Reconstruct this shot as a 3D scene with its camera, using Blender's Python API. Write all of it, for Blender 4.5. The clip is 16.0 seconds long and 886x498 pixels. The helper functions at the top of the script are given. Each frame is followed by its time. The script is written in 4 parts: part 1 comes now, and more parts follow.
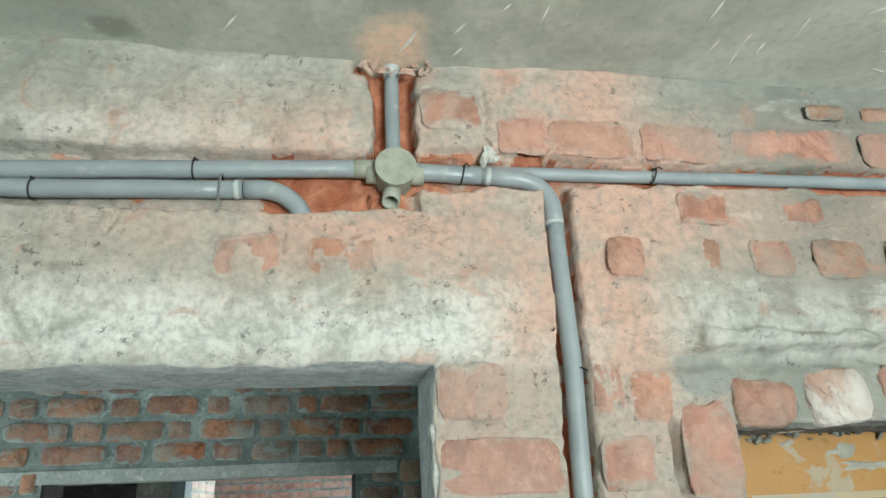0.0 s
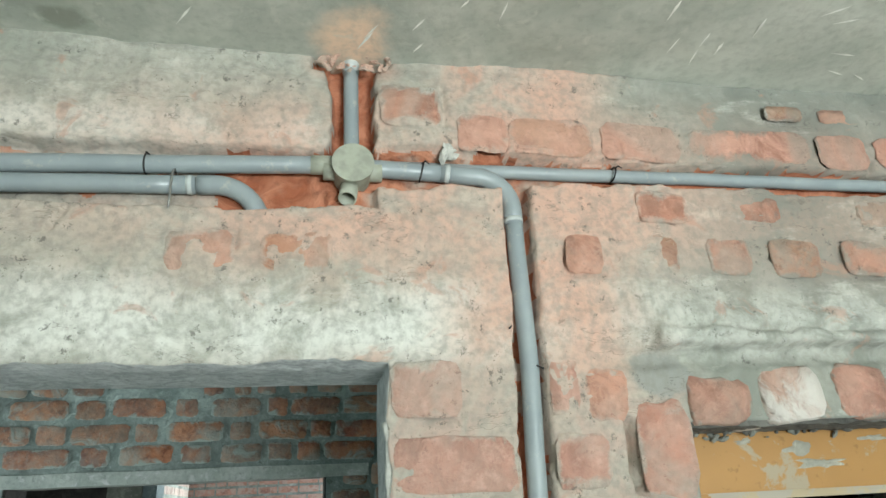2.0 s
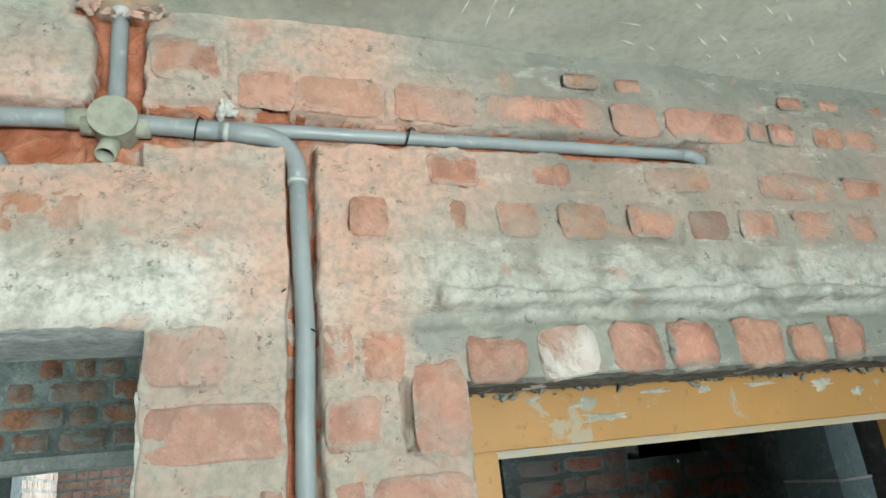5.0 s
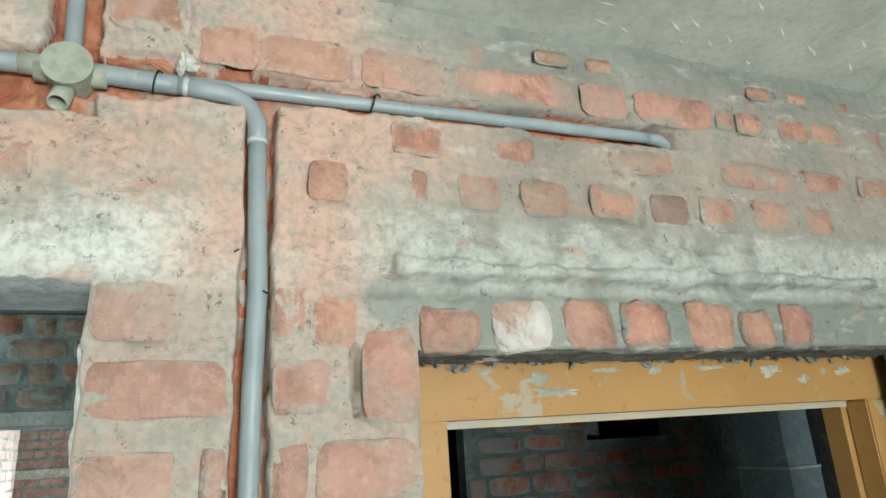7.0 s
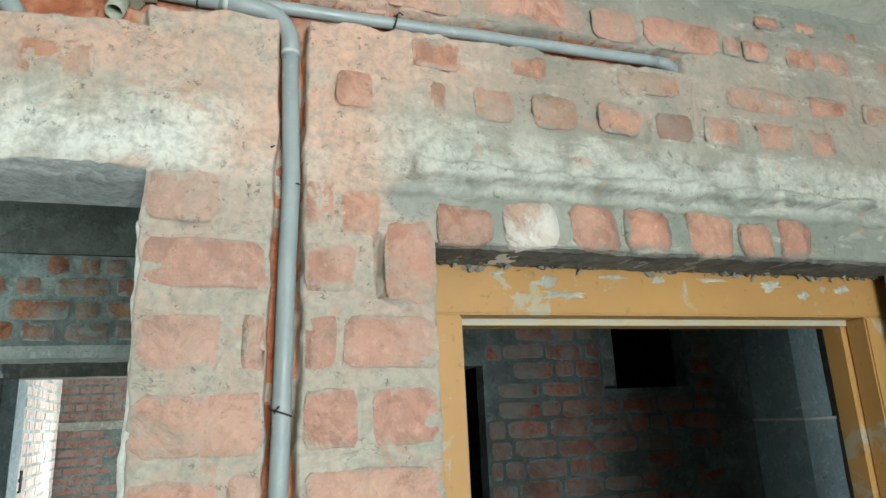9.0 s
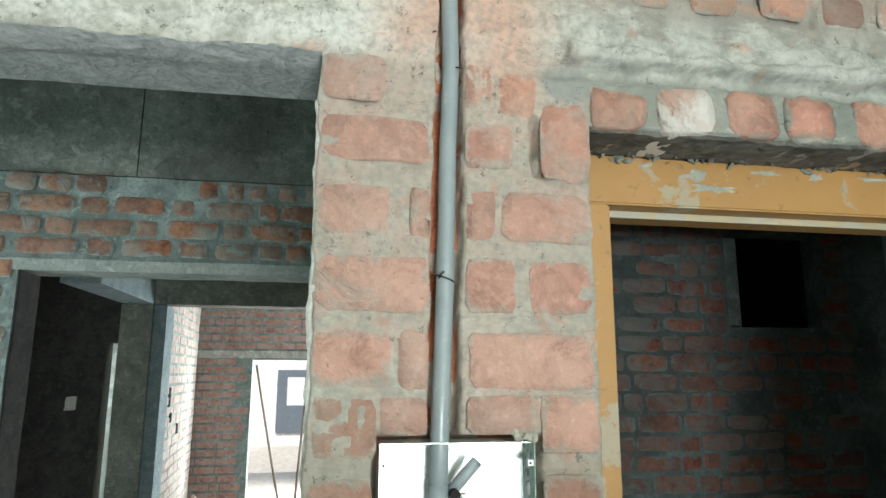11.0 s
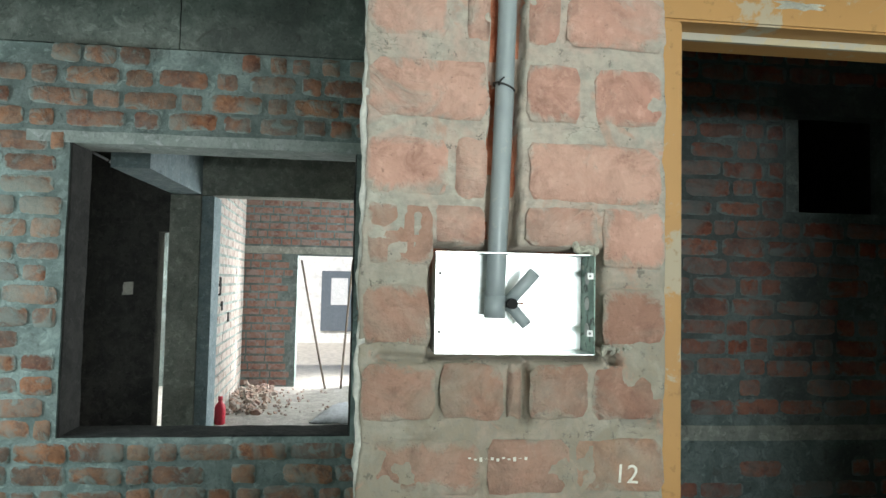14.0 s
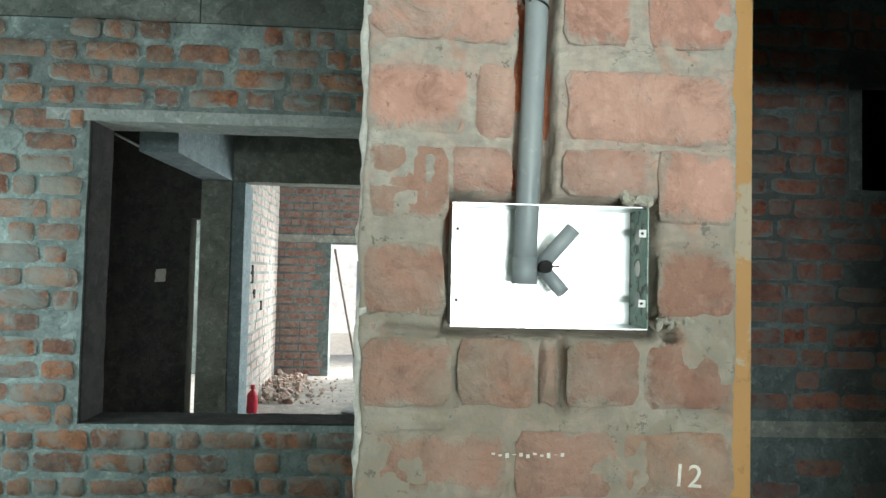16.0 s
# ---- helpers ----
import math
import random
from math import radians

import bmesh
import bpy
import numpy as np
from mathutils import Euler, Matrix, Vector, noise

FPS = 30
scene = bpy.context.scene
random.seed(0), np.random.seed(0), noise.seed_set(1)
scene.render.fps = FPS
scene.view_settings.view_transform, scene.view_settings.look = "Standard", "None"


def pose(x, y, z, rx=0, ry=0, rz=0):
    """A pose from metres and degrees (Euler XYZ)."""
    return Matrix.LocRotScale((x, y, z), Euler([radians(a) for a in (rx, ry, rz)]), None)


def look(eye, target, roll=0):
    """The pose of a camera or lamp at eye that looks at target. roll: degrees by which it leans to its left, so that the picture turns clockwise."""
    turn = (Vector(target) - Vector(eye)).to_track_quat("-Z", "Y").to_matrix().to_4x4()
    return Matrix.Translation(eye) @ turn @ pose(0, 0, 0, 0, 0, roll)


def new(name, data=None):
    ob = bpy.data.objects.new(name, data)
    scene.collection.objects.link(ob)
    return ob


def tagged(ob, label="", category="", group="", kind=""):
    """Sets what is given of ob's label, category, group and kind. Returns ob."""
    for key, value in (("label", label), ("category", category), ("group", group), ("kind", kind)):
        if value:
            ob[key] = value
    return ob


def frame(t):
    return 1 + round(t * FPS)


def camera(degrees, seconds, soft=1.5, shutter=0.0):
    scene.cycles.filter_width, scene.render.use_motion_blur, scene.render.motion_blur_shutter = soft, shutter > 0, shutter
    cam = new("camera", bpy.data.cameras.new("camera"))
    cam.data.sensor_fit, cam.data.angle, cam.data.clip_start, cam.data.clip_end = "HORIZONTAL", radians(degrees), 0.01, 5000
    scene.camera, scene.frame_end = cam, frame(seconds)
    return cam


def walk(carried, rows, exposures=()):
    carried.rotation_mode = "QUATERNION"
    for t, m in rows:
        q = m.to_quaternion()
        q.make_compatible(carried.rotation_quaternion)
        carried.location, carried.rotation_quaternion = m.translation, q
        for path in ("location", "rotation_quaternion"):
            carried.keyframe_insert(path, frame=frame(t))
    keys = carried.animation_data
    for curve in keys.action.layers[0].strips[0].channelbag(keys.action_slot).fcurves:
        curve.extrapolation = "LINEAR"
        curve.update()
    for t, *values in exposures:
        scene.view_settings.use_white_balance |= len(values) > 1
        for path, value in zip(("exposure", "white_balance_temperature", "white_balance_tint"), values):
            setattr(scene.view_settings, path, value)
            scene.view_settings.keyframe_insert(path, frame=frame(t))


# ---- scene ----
cam = camera(68.7, 16.0)
PATH = [
    (0, (0.014, 0.016, 2.054), (0.318, 1.86, 2.766), -2.4),
    (0.5, (0.009, 0.022, 2.048), (0.28, 1.872, 2.757), -1.8),
    (1, (0.011, 0.016, 2.051), (0.277, 1.86, 2.779), -2.3),
    (1.5, (0.036, 0.016, 2.049), (0.358, 1.852, 2.776), -2.9),
    (2, (0.056, 0.021, 2.046), (0.417, 1.852, 2.765), -2.8),
    (2.5, (0.077, 0.025, 2.039), (0.45, 1.854, 2.757), -2.5),
    (3, (0.116, 0.022, 2.035), (0.514, 1.852, 2.738), -3.5),
    (3.5, (0.167, 0.022, 2.025), (0.664, 1.838, 2.699), -4.3),
    (4, (0.206, 0.023, 2.022), (0.78, 1.823, 2.679), -4.9),
    (4.5, (0.24, 0.016, 2.016), (0.853, 1.806, 2.664), -5.7),
    (4.7, (0.252, 0.012, 2.014), (0.884, 1.797, 2.657), -6.0),
    (6.8, (0.304, 0.002, 2.014), (1.01, 1.784, 2.585), -4.7),
    (7, (0.303, 0.001, 1.997), (1.011, 1.783, 2.565), -3.7),
    (7.5, (0.302, -0.013, 1.955), (0.977, 1.787, 2.507), -4.0),
    (8, (0.3, -0.023, 1.904), (1.0, 1.771, 2.446), -1.9),
    (8.2, (0.305, -0.031, 1.885), (1.003, 1.765, 2.419), -1.6),
    (10.3, (0.218, -0.093, 1.751), (0.643, 1.807, 2.21), -2.6),
    (10.5, (0.206, -0.078, 1.732), (0.597, 1.831, 2.182), -1.3),
    (11, (0.192, -0.057, 1.69), (0.525, 1.879, 2.063), 0.2),
    (11.5, (0.182, -0.045, 1.647), (0.508, 1.903, 1.965), 1.9),
    (12, (0.181, -0.043, 1.622), (0.466, 1.918, 1.893), 1.2),
    (12.5, (0.171, -0.04, 1.588), (0.415, 1.934, 1.793), 0.4),
    (13, (0.165, -0.021, 1.568), (0.404, 1.955, 1.756), 0.7),
    (13.5, (0.165, -0.006, 1.547), (0.379, 1.977, 1.698), 0.6),
    (14, (0.174, 0.011, 1.528), (0.394, 1.997, 1.627), 1.2),
    (14.5, (0.193, 0.024, 1.496), (0.391, 2.013, 1.562), 1.0),
    (15, (0.201, 0.061, 1.477), (0.376, 2.053, 1.488), 2.0),
    (15.5, (0.205, 0.104, 1.485), (0.314, 2.101, 1.514), 1.8),
    (16, (0.219, 0.191, 1.483), (0.328, 2.186, 1.556), 1.3),
]
walk(cam, [(t, look(eye, target, roll)) for t, eye, target, roll in PATH], exposures=[(0, -0.22), (4.7, -0.2), (8.0, -0.18), (11.0, -0.27), (12.0, -0.36), (13.5, -0.40), (16.0, -0.46)])

# ---- world, sun, large lights ----
world = bpy.data.worlds.new("sky")
scene.world = world
world.use_nodes = True
wn = world.node_tree
sky = wn.nodes.new("ShaderNodeTexSky")
sky.sky_type = "NISHITA"
sky.sun_disc = False
sky.sun_elevation, sky.sun_rotation = radians(46), radians(195)
wn.nodes["Background"].inputs["Strength"].default_value = 0.15
wn.links.new(sky.outputs[0], wn.nodes["Background"].inputs["Color"])
sun_data = bpy.data.lights.new("sun", "SUN")
sun_data.energy, sun_data.angle, sun_data.color = 5.0, radians(0.5), (1.0, 0.95, 0.88)
sun = new("sun", sun_data)
sun.matrix_world = look((-2.5, 8, 9.5), (0, 17, 0))


def window_light(name, eye, target, w, h, watts, colour):
    d = bpy.data.lights.new(name, "AREA")
    d.shape, d.size, d.size_y, d.energy, d.color = "RECTANGLE", w, h, watts, colour
    o = new(name, d)
    o.matrix_world = look(eye, target)
    return o


# daylight in the window openings behind the camera, and at the side of the far rooms, with added fill lamps
window_light("daylight_back_window", (1.1, -2.37, 2.05), (1.1, 0, 2.0), 0.8, 1.35, 40, (0.885, 1.0, 1.02))
# upward fill lamp, added to brighten the ceiling and upper wall
window_light("upward_fill_back_window", (0.7, -2.34, 1.28), (0.7, -1.84, 2.28), 0.9, 0.3, 158, (0.90, 1.0, 1.0))
window_light("daylight_far_window", (2.42, 8.4, 1.5), (-1.5, 8.7, 1.2), 1.4, 1.7, 260, (0.95, 0.99, 1.0))
window_light("daylight_back_doorway", (0.75, 10.25, 1.15), (-1.5, 8.9, 0.7), 0.9, 1.6, 320, (1.0, 0.98, 0.95))
# fill lamp added at an unseen hall opening to brighten the far wall
window_light("fill_hall_opening", (-2.92, 2.3, 1.4), (0, 2.6, 1.0), 0.9, 1.1, 42, (0.74, 0.97, 1.0))

# ---- materials ----


class Mat:
    """A small node-tree builder for one principled material in world space."""

    def __init__(self, name, rough=0.85, metal=0.0):
        self.m = bpy.data.materials.new(name)
        self.m.use_nodes = True
        self.t = self.m.node_tree
        self.bsdf = self.t.nodes["Principled BSDF"]
        self.bsdf.inputs["Roughness"].default_value = rough
        self.bsdf.inputs["Metallic"].default_value = metal
        self.geo = self.t.nodes.new("ShaderNodeNewGeometry")
        self.pos = self.geo.outputs["Position"]

    def put(self, socket, value):
        if hasattr(value, "links"):
            self.t.links.new(value, socket)
        elif isinstance(value, tuple) and len(value) == 3 and socket.type == "RGBA":
            socket.default_value = (*value, 1)
        else:
            socket.default_value = value

    def noise(self, scale, detail=4.0, rough=0.55, vec=None, warp=0.0):
        n = self.t.nodes.new("ShaderNodeTexNoise")
        self.put(n.inputs["Vector"], vec or self.pos)
        n.inputs["Scale"].default_value = scale
        n.inputs["Detail"].default_value = detail
        n.inputs["Roughness"].default_value = rough
        n.inputs["Distortion"].default_value = warp
        return n.outputs["Fac"]

    def streaked(self, sx, sy, sz):
        """World place, stretched for trowel streaks."""
        n = self.t.nodes.new("ShaderNodeVectorMath")
        n.operation = "MULTIPLY"
        self.put(n.inputs[0], self.pos)
        n.inputs[1].default_value = (sx, sy, sz)
        return n.outputs[0]

    def voronoi(self, scale, feature="F1"):
        n = self.t.nodes.new("ShaderNodeTexVoronoi")
        n.feature = feature
        self.put(n.inputs["Vector"], self.pos)
        n.inputs["Scale"].default_value = scale
        return n.outputs["Distance"]

    def ramp(self, value, a, b, lo=0.0, hi=1.0):
        n = self.t.nodes.new("ShaderNodeMapRange")
        n.interpolation_type = "SMOOTHSTEP"
        self.put(n.inputs[0], value)
        for i, v in enumerate((a, b, lo, hi)):
            n.inputs[i + 1].default_value = v
        return n.outputs[0]

    def math(self, op, a, b=0.0):
        n = self.t.nodes.new("ShaderNodeMath")
        n.operation = op
        self.put(n.inputs[0], a)
        self.put(n.inputs[1], b)
        return n.outputs[0]

    def mix(self, fac, a, b, blend="MIX"):
        n = self.t.nodes.new("ShaderNodeMix")
        n.data_type, n.blend_type = "RGBA", blend
        self.put(n.inputs[0], fac)
        self.put(n.inputs[6], a)
        self.put(n.inputs[7], b)
        return n.outputs[2]

    def axis(self, i):
        n = self.t.nodes.new("ShaderNodeSeparateXYZ")
        self.put(n.inputs[0], self.pos)
        return n.outputs[i]

    def random(self):
        return self.t.nodes.new("ShaderNodeObjectInfo").outputs["Random"]

    def island(self):
        return self.geo.outputs["Random Per Island"]

    def colour(self, c):
        self.put(self.bsdf.inputs["Base Color"], c)

    def bump(self, *layers):
        prev = None
        for height, strength, dist in layers:
            n = self.t.nodes.new("ShaderNodeBump")
            n.inputs["Strength"].default_value = strength
            n.inputs["Distance"].default_value = dist
            self.put(n.inputs["Height"], height)
            if prev:
                self.t.links.new(prev, n.inputs["Normal"])
            prev = n.outputs["Normal"]
        self.t.links.new(prev, self.bsdf.inputs["Normal"])
        return self.m


def smear_colour(k):
    """Cement smear over brickwork: grey-green, lime-white and pink with brick dust, cracked and pitted."""
    x, z = k.axis(0), k.axis(2)
    big, mid, fine = k.noise(2.6, 5, 0.6, warp=0.6), k.noise(11, 6, 0.62, warp=0.5), k.noise(70, 5, 0.62)
    c = k.mix(k.ramp(big, 0.35, 0.65), (0.30, 0.315, 0.265), (0.42, 0.42, 0.36))
    c = k.mix(k.ramp(mid, 0.42, 0.62, 0, 0.7), c, (0.46, 0.44, 0.38))
    # grey cement to the right, darkened further for the light's fall-off
    grey = k.math("MULTIPLY", k.ramp(x, 0.45, 0.95), k.ramp(k.noise(4.2, 5, 0.6, warp=0.6), 0.32, 0.60, 0.55, 1.0))
    c = k.mix(grey, c, (0.18, 0.195, 0.168))
    flat = k.streaked(0.4, 1.0, 1.25)
    c = k.mix(k.ramp(k.noise(25, 5, 0.7, flat, 0.3), 0.50, 0.66, 0, 0.5), c, (0.21, 0.215, 0.185))
    c = k.mix(k.ramp(k.noise(19, 6, 0.7, flat, 0.2), 0.54, 0.70, 0, 0.5), c, (0.60, 0.59, 0.525))
    # lime-white bands of the cast lintel and along the chase
    band = k.math("MULTIPLY", k.ramp(k.math("ABSOLUTE", k.math("SUBTRACT", z, 2.315)), 0.03, 0.10, 1, 0), k.ramp(x, 0.30, 0.55, 1.0, 0.5))
    band2 = k.math("MULTIPLY", k.ramp(k.math("ABSOLUTE", k.math("SUBTRACT", z, 2.655)), 0.01, 0.05, 0.8, 0), k.ramp(x, 0.0, 0.1, 1, 0))
    white = k.math("MULTIPLY", k.math("MAXIMUM", band, band2), k.ramp(mid, 0.34, 0.56))
    c = k.mix(k.math("MULTIPLY", white, 0.95), c, (0.66, 0.66, 0.60))
    # brick dust spread by the cutting of the chases
    near_v = k.math("MULTIPLY", k.ramp(k.math("ABSOLUTE", k.math("SUBTRACT", x, 0.43)), 0.05, 0.26, 1, 0), k.ramp(z, 2.1, 2.3, 0.3, 1.0))
    near_h = k.math("MULTIPLY", k.ramp(k.math("ABSOLUTE", k.math("SUBTRACT", z, 2.56)), 0.05, 0.27, 1, 0), k.ramp(x, -0.6, 0.12, 0.15, 1))
    near_top = k.math("MULTIPLY", k.ramp(k.math("ABSOLUTE", k.math("SUBTRACT", x, 0.10)), 0.03, 0.12, 1, 0), k.ramp(z, 2.75, 2.8))
    dust = k.math("MAXIMUM", k.math("MAXIMUM", near_v, near_h), near_top)
    dust = k.math("MULTIPLY", dust, k.ramp(x, 0.5, 0.9, 1.0, 0.35))
    pier = k.math("MULTIPLY", k.ramp(x, 0.62, 0.68, 1, 0), k.ramp(z, 2.16, 2.30, 0.92, 0))
    dust = k.math("MULTIPLY", dust, k.ramp(k.noise(6.5, 6, 0.65, warp=0.8), 0.34, 0.60, 0.35, 1.0))
    c = k.mix(dust, c, (0.585, 0.365, 0.28))
    pier = k.math("MULTIPLY", pier, k.ramp(k.noise(9.5, 6, 0.65, warp=0.6), 0.36, 0.58, 0.15, 0.85))
    c = k.mix(k.math("MULTIPLY", pier, k.ramp(x, 0.30, 0.44, 0.75, 1.0)), c, (0.43, 0.355, 0.295))
    tint = k.math("MULTIPLY", k.math("MULTIPLY", k.ramp(x, 0.64, 0.68, 1, 0), k.ramp(z, 2.16, 2.30, 1, 0)), k.ramp(k.noise(5.5, 6, 0.66, warp=0.9), 0.46, 0.60, 0, 0.8))
    c = k.mix(tint, c, (0.46, 0.33, 0.27))
    # a trowelful of grey cement beside the door's first header
    gx, gz = k.math("SUBTRACT", x, 0.615), k.math("MULTIPLY", k.math("SUBTRACT", z, 2.225), 1.3)
    blob = k.math("ADD", k.math("SQRT", k.math("ADD", k.math("MULTIPLY", gx, gx), k.math("MULTIPLY", gz, gz))), k.math("MULTIPLY", k.math("SUBTRACT", k.noise(16, 5, 0.65), 0.5), 0.08))
    c = k.mix(k.ramp(blob, 0.045, 0.065, 0.85, 0), c, (0.27, 0.28, 0.255))
    # browner low on the pier: partly its own colour, partly shade painted in
    low = k.math("MULTIPLY", k.ramp(k.math("ADD", z, k.math("MULTIPLY", k.noise(5, 5, 0.65), 0.3)), 1.55, 1.78, 0.95, 0), k.ramp(k.noise(13, 6, 0.68, warp=0.5), 0.40, 0.58, 0.55, 1.0))
    c = k.mix(low, c, (0.255, 0.22, 0.165))
    red = k.ramp(k.noise(8.5, 5, 0.6, warp=1.2), 0.60, 0.68, 0, 0.5)
    c = k.mix(red, c, (0.47, 0.24, 0.165))
    # hairline cracks and pits
    thin = k.ramp(k.math("ABSOLUTE", k.math("SUBTRACT", k.noise(6.5, 5, 0.72, flat, 0.3), 0.5)), 0.0, 0.007, 1, 0)
    thin = k.math("MULTIPLY", thin, k.ramp(k.noise(7.5, 3), 0.54, 0.60))
    c = k.mix(k.math("MULTIPLY", thin, 0.5), c, (0.09, 0.08, 0.065))
    pits = k.ramp(k.noise(46, 5, 0.78), 0.35, 0.41, 1, 0)
    pits = k.math("MULTIPLY", pits, k.ramp(k.noise(7, 3), 0.38, 0.52))
    c = k.mix(k.math("MULTIPLY", pits, 0.7), c, (0.075, 0.07, 0.06))
    c = k.mix(k.ramp(fine, 0.38, 0.7, 0, 0.5), c, (0.23, 0.225, 0.19))
    return c, mid, fine, pits, thin


def make_render_coat():
    k = Mat("cement_smear", 0.92)
    c, mid, fine, pits, thin = smear_colour(k)
    k.colour(c)
    return k.bump((mid, 0.45, 0.014), (k.noise(30, 5, 0.65, warp=0.5), 0.32, 0.006), (fine, 0.6, 0.003), (pits, -0.8, 0.006), (thin, -0.7, 0.008))


def make_raw_brick():
    """Freshly cut brick inside the chases."""
    k = Mat("cut_brick", 0.95)
    n = k.noise(16, 6, 0.65, warp=0.8)
    c = k.mix(k.ramp(n, 0.35, 0.65), (0.36, 0.115, 0.055), (0.56, 0.24, 0.14))
    c = k.mix(k.ramp(k.noise(7, 4), 0.55, 0.68, 0, 0.8), c, (0.44, 0.40, 0.33))
    c = k.mix(k.ramp(k.noise(60, 3), 0.55, 0.75, 0, 0.4), c, (0.2, 0.08, 0.05))
    k.colour(c)
    return k.bump((n, 0.8, 0.02), (k.noise(80, 4), 0.6, 0.004))


def make_brick(name, pale, deep, smear, cover, grime=0.0, edge=0.0, veil=0.0, ochre=0.0):
    """Brick faces, each of its own tone, smeared with mortar; smear None: the main wall's own smear. edge: how far it creeps in."""
    k = Mat(name, 0.9)
    r = k.random()
    c = k.mix(r, pale, deep)
    if ochre:
        c = k.mix(k.ramp(k.math("FRACT", k.math("MULTIPLY", r, 7.1)), 0.45, 1.0, 0, ochre), c, (0.36, 0.20, 0.11))
    n = k.noise(9, 6, 0.65, warp=0.7)
    fine = k.noise(55, 5, 0.65)
    c = k.mix(k.ramp(k.noise(17, 6, 0.7, warp=0.8), 0.42, 0.66, 0, 0.8), c, tuple(0.68 * v for v in deep))
    c = k.mix(k.ramp(k.noise(6, 4, 0.6), 0.45, 0.65, 0, 0.5), c, tuple(1.12 * v for v in pale))
    c = k.mix(k.ramp(fine, 0.5, 0.72, 0, 0.4), c, tuple(min(0.8, 1.25 * v + 0.04) for v in pale))
    pits = k.ramp(k.noise(120, 3, 0.7), 0.30, 0.36, 1, 0)
    c = k.mix(k.math("MULTIPLY", pits, 0.4), c, (0.09, 0.04, 0.03))
    if grime:
        c = k.mix(k.ramp(k.noise(3.2, 4), 0.45, 0.65, 0, grime), c, (0.05, 0.045, 0.04))
    if smear is None:
        smear = smear_colour(k)[0]
    lift = k.math("SUBTRACT", k.math("FRACT", k.math("MULTIPLY", r, 17.3)), 0.5)
    mask = k.ramp(k.math("ADD", n, k.math("MULTIPLY", lift, 0.16)), cover - 0.06, cover + 0.14, 0, 0.85)
    if edge:
        sep = k.t.nodes.new("ShaderNodeSeparateXYZ")
        k.put(sep.inputs[0], k.t.nodes.new("ShaderNodeTexCoord").outputs["Object"])
        ex = k.math("MULTIPLY", k.math("SUBTRACT", 0.5, k.math("ABSOLUTE", sep.outputs[0])), 2.2)
        ez = k.math("SUBTRACT", 0.5, k.math("ABSOLUTE", sep.outputs[2]))
        rim = k.math("ADD", k.math("MINIMUM", ex, ez), k.math("MULTIPLY", k.math("SUBTRACT", k.noise(10, 6, 0.68, warp=0.8), 0.5), 1.3))
        rim = k.math("ADD", rim, k.math("MULTIPLY", lift, 0.12))
        mask = k.math("MAXIMUM", mask, k.ramp(rim, edge - 0.16, edge + 0.10, 0.95, 0))
    patch = k.ramp(k.noise(3.4, 5, 0.6, warp=0.7), 0.44, 0.66, 0, 0.7 if edge else 0.3)
    mask = k.math("MAXIMUM", mask, patch)
    if veil:
        thin = k.math("MULTIPLY", k.math("FRACT", k.math("MULTIPLY", r, 5.7)), k.ramp(k.noise(19, 5, 0.7), 0.30, 0.62, 0.3 * veil, veil))
        mask = k.math("MAXIMUM", mask, thin)
    c = k.mix(mask, c, smear)
    k.colour(c)
    return k.bump((n, 0.7, 0.016), (k.noise(28, 5, 0.7), 0.65, 0.008), (fine, 0.6, 0.003), (mask, 0.6, 0.004), (pits, -0.5, 0.003))


def make_mortar(name, a, b, grime=0.0):
    k = Mat(name, 0.93)
    n, fine = k.noise(7, 6, 0.62, warp=0.6), k.noise(60, 5, 0.6)
    c = k.mix(k.ramp(n, 0.35, 0.65), a, b)
    c = k.mix(k.ramp(fine, 0.4, 0.75, 0, 0.4), c, tuple(0.55 * v for v in a))
    c = k.mix(k.ramp(k.noise(17, 6, 0.7, warp=0.9), 0.52, 0.66, 0, 0.7), c, tuple(min(0.75, 1.4 * v) for v in b))
    c = k.mix(k.ramp(k.noise(26, 6, 0.72, warp=0.7), 0.56, 0.68, 0, 0.7), c, tuple(0.45 * v for v in a))
    if grime:
        c = k.mix(k.ramp(k.noise(1.9, 5), 0.42, 0.62, 0, grime), c, (0.05, 0.05, 0.045))
        c = k.mix(k.ramp(k.noise(8, 6, 0.7, warp=1.0), 0.58, 0.70, 0, grime), c, (0.07, 0.065, 0.055))
    k.colour(c)
    return k.bump((n, 0.5, 0.015), (k.noise(26, 6, 0.72, warp=0.7), 0.45, 0.010), (fine, 0.5, 0.004))


def make_paint(name, base, chip, rough=0.45, cover=0.63):
    k = Mat(name, rough)
    n = k.noise(9, 6, 0.65, warp=0.5)
    c = k.mix(k.ramp(k.noise(3, 4), 0.3, 0.7), base, tuple(0.86 * v for v in base))
    c = k.mix(k.ramp(n, cover, cover + 0.05, 0, 0.8), c, chip)
    c = k.mix(k.ramp(k.noise(45, 4), 0.62, 0.72, 0, 0.5), c, tuple(0.5 * v for v in base))
    k.colour(c)
    return k.bump((n, 0.3, 0.004), (k.noise(90, 3), 0.2, 0.001))


def make_plain(name, base, rough, metal=0.0, grain=40, depth=0.001, spread=0.25):
    k = Mat(name, rough, metal)
    n = k.noise(grain, 4)
    c = k.mix(k.ramp(n, 0.35, 0.7), base, tuple((1 - spread) * v for v in base))
    c = k.mix(k.ramp(k.noise(grain / 6, 4), 0.5, 0.75, 0, 0.5), c, tuple(min(1, (1 + 0.4 * spread) * v + 0.02) for v in base))
    k.colour(c)
    return k.bump((n, 0.25, depth))


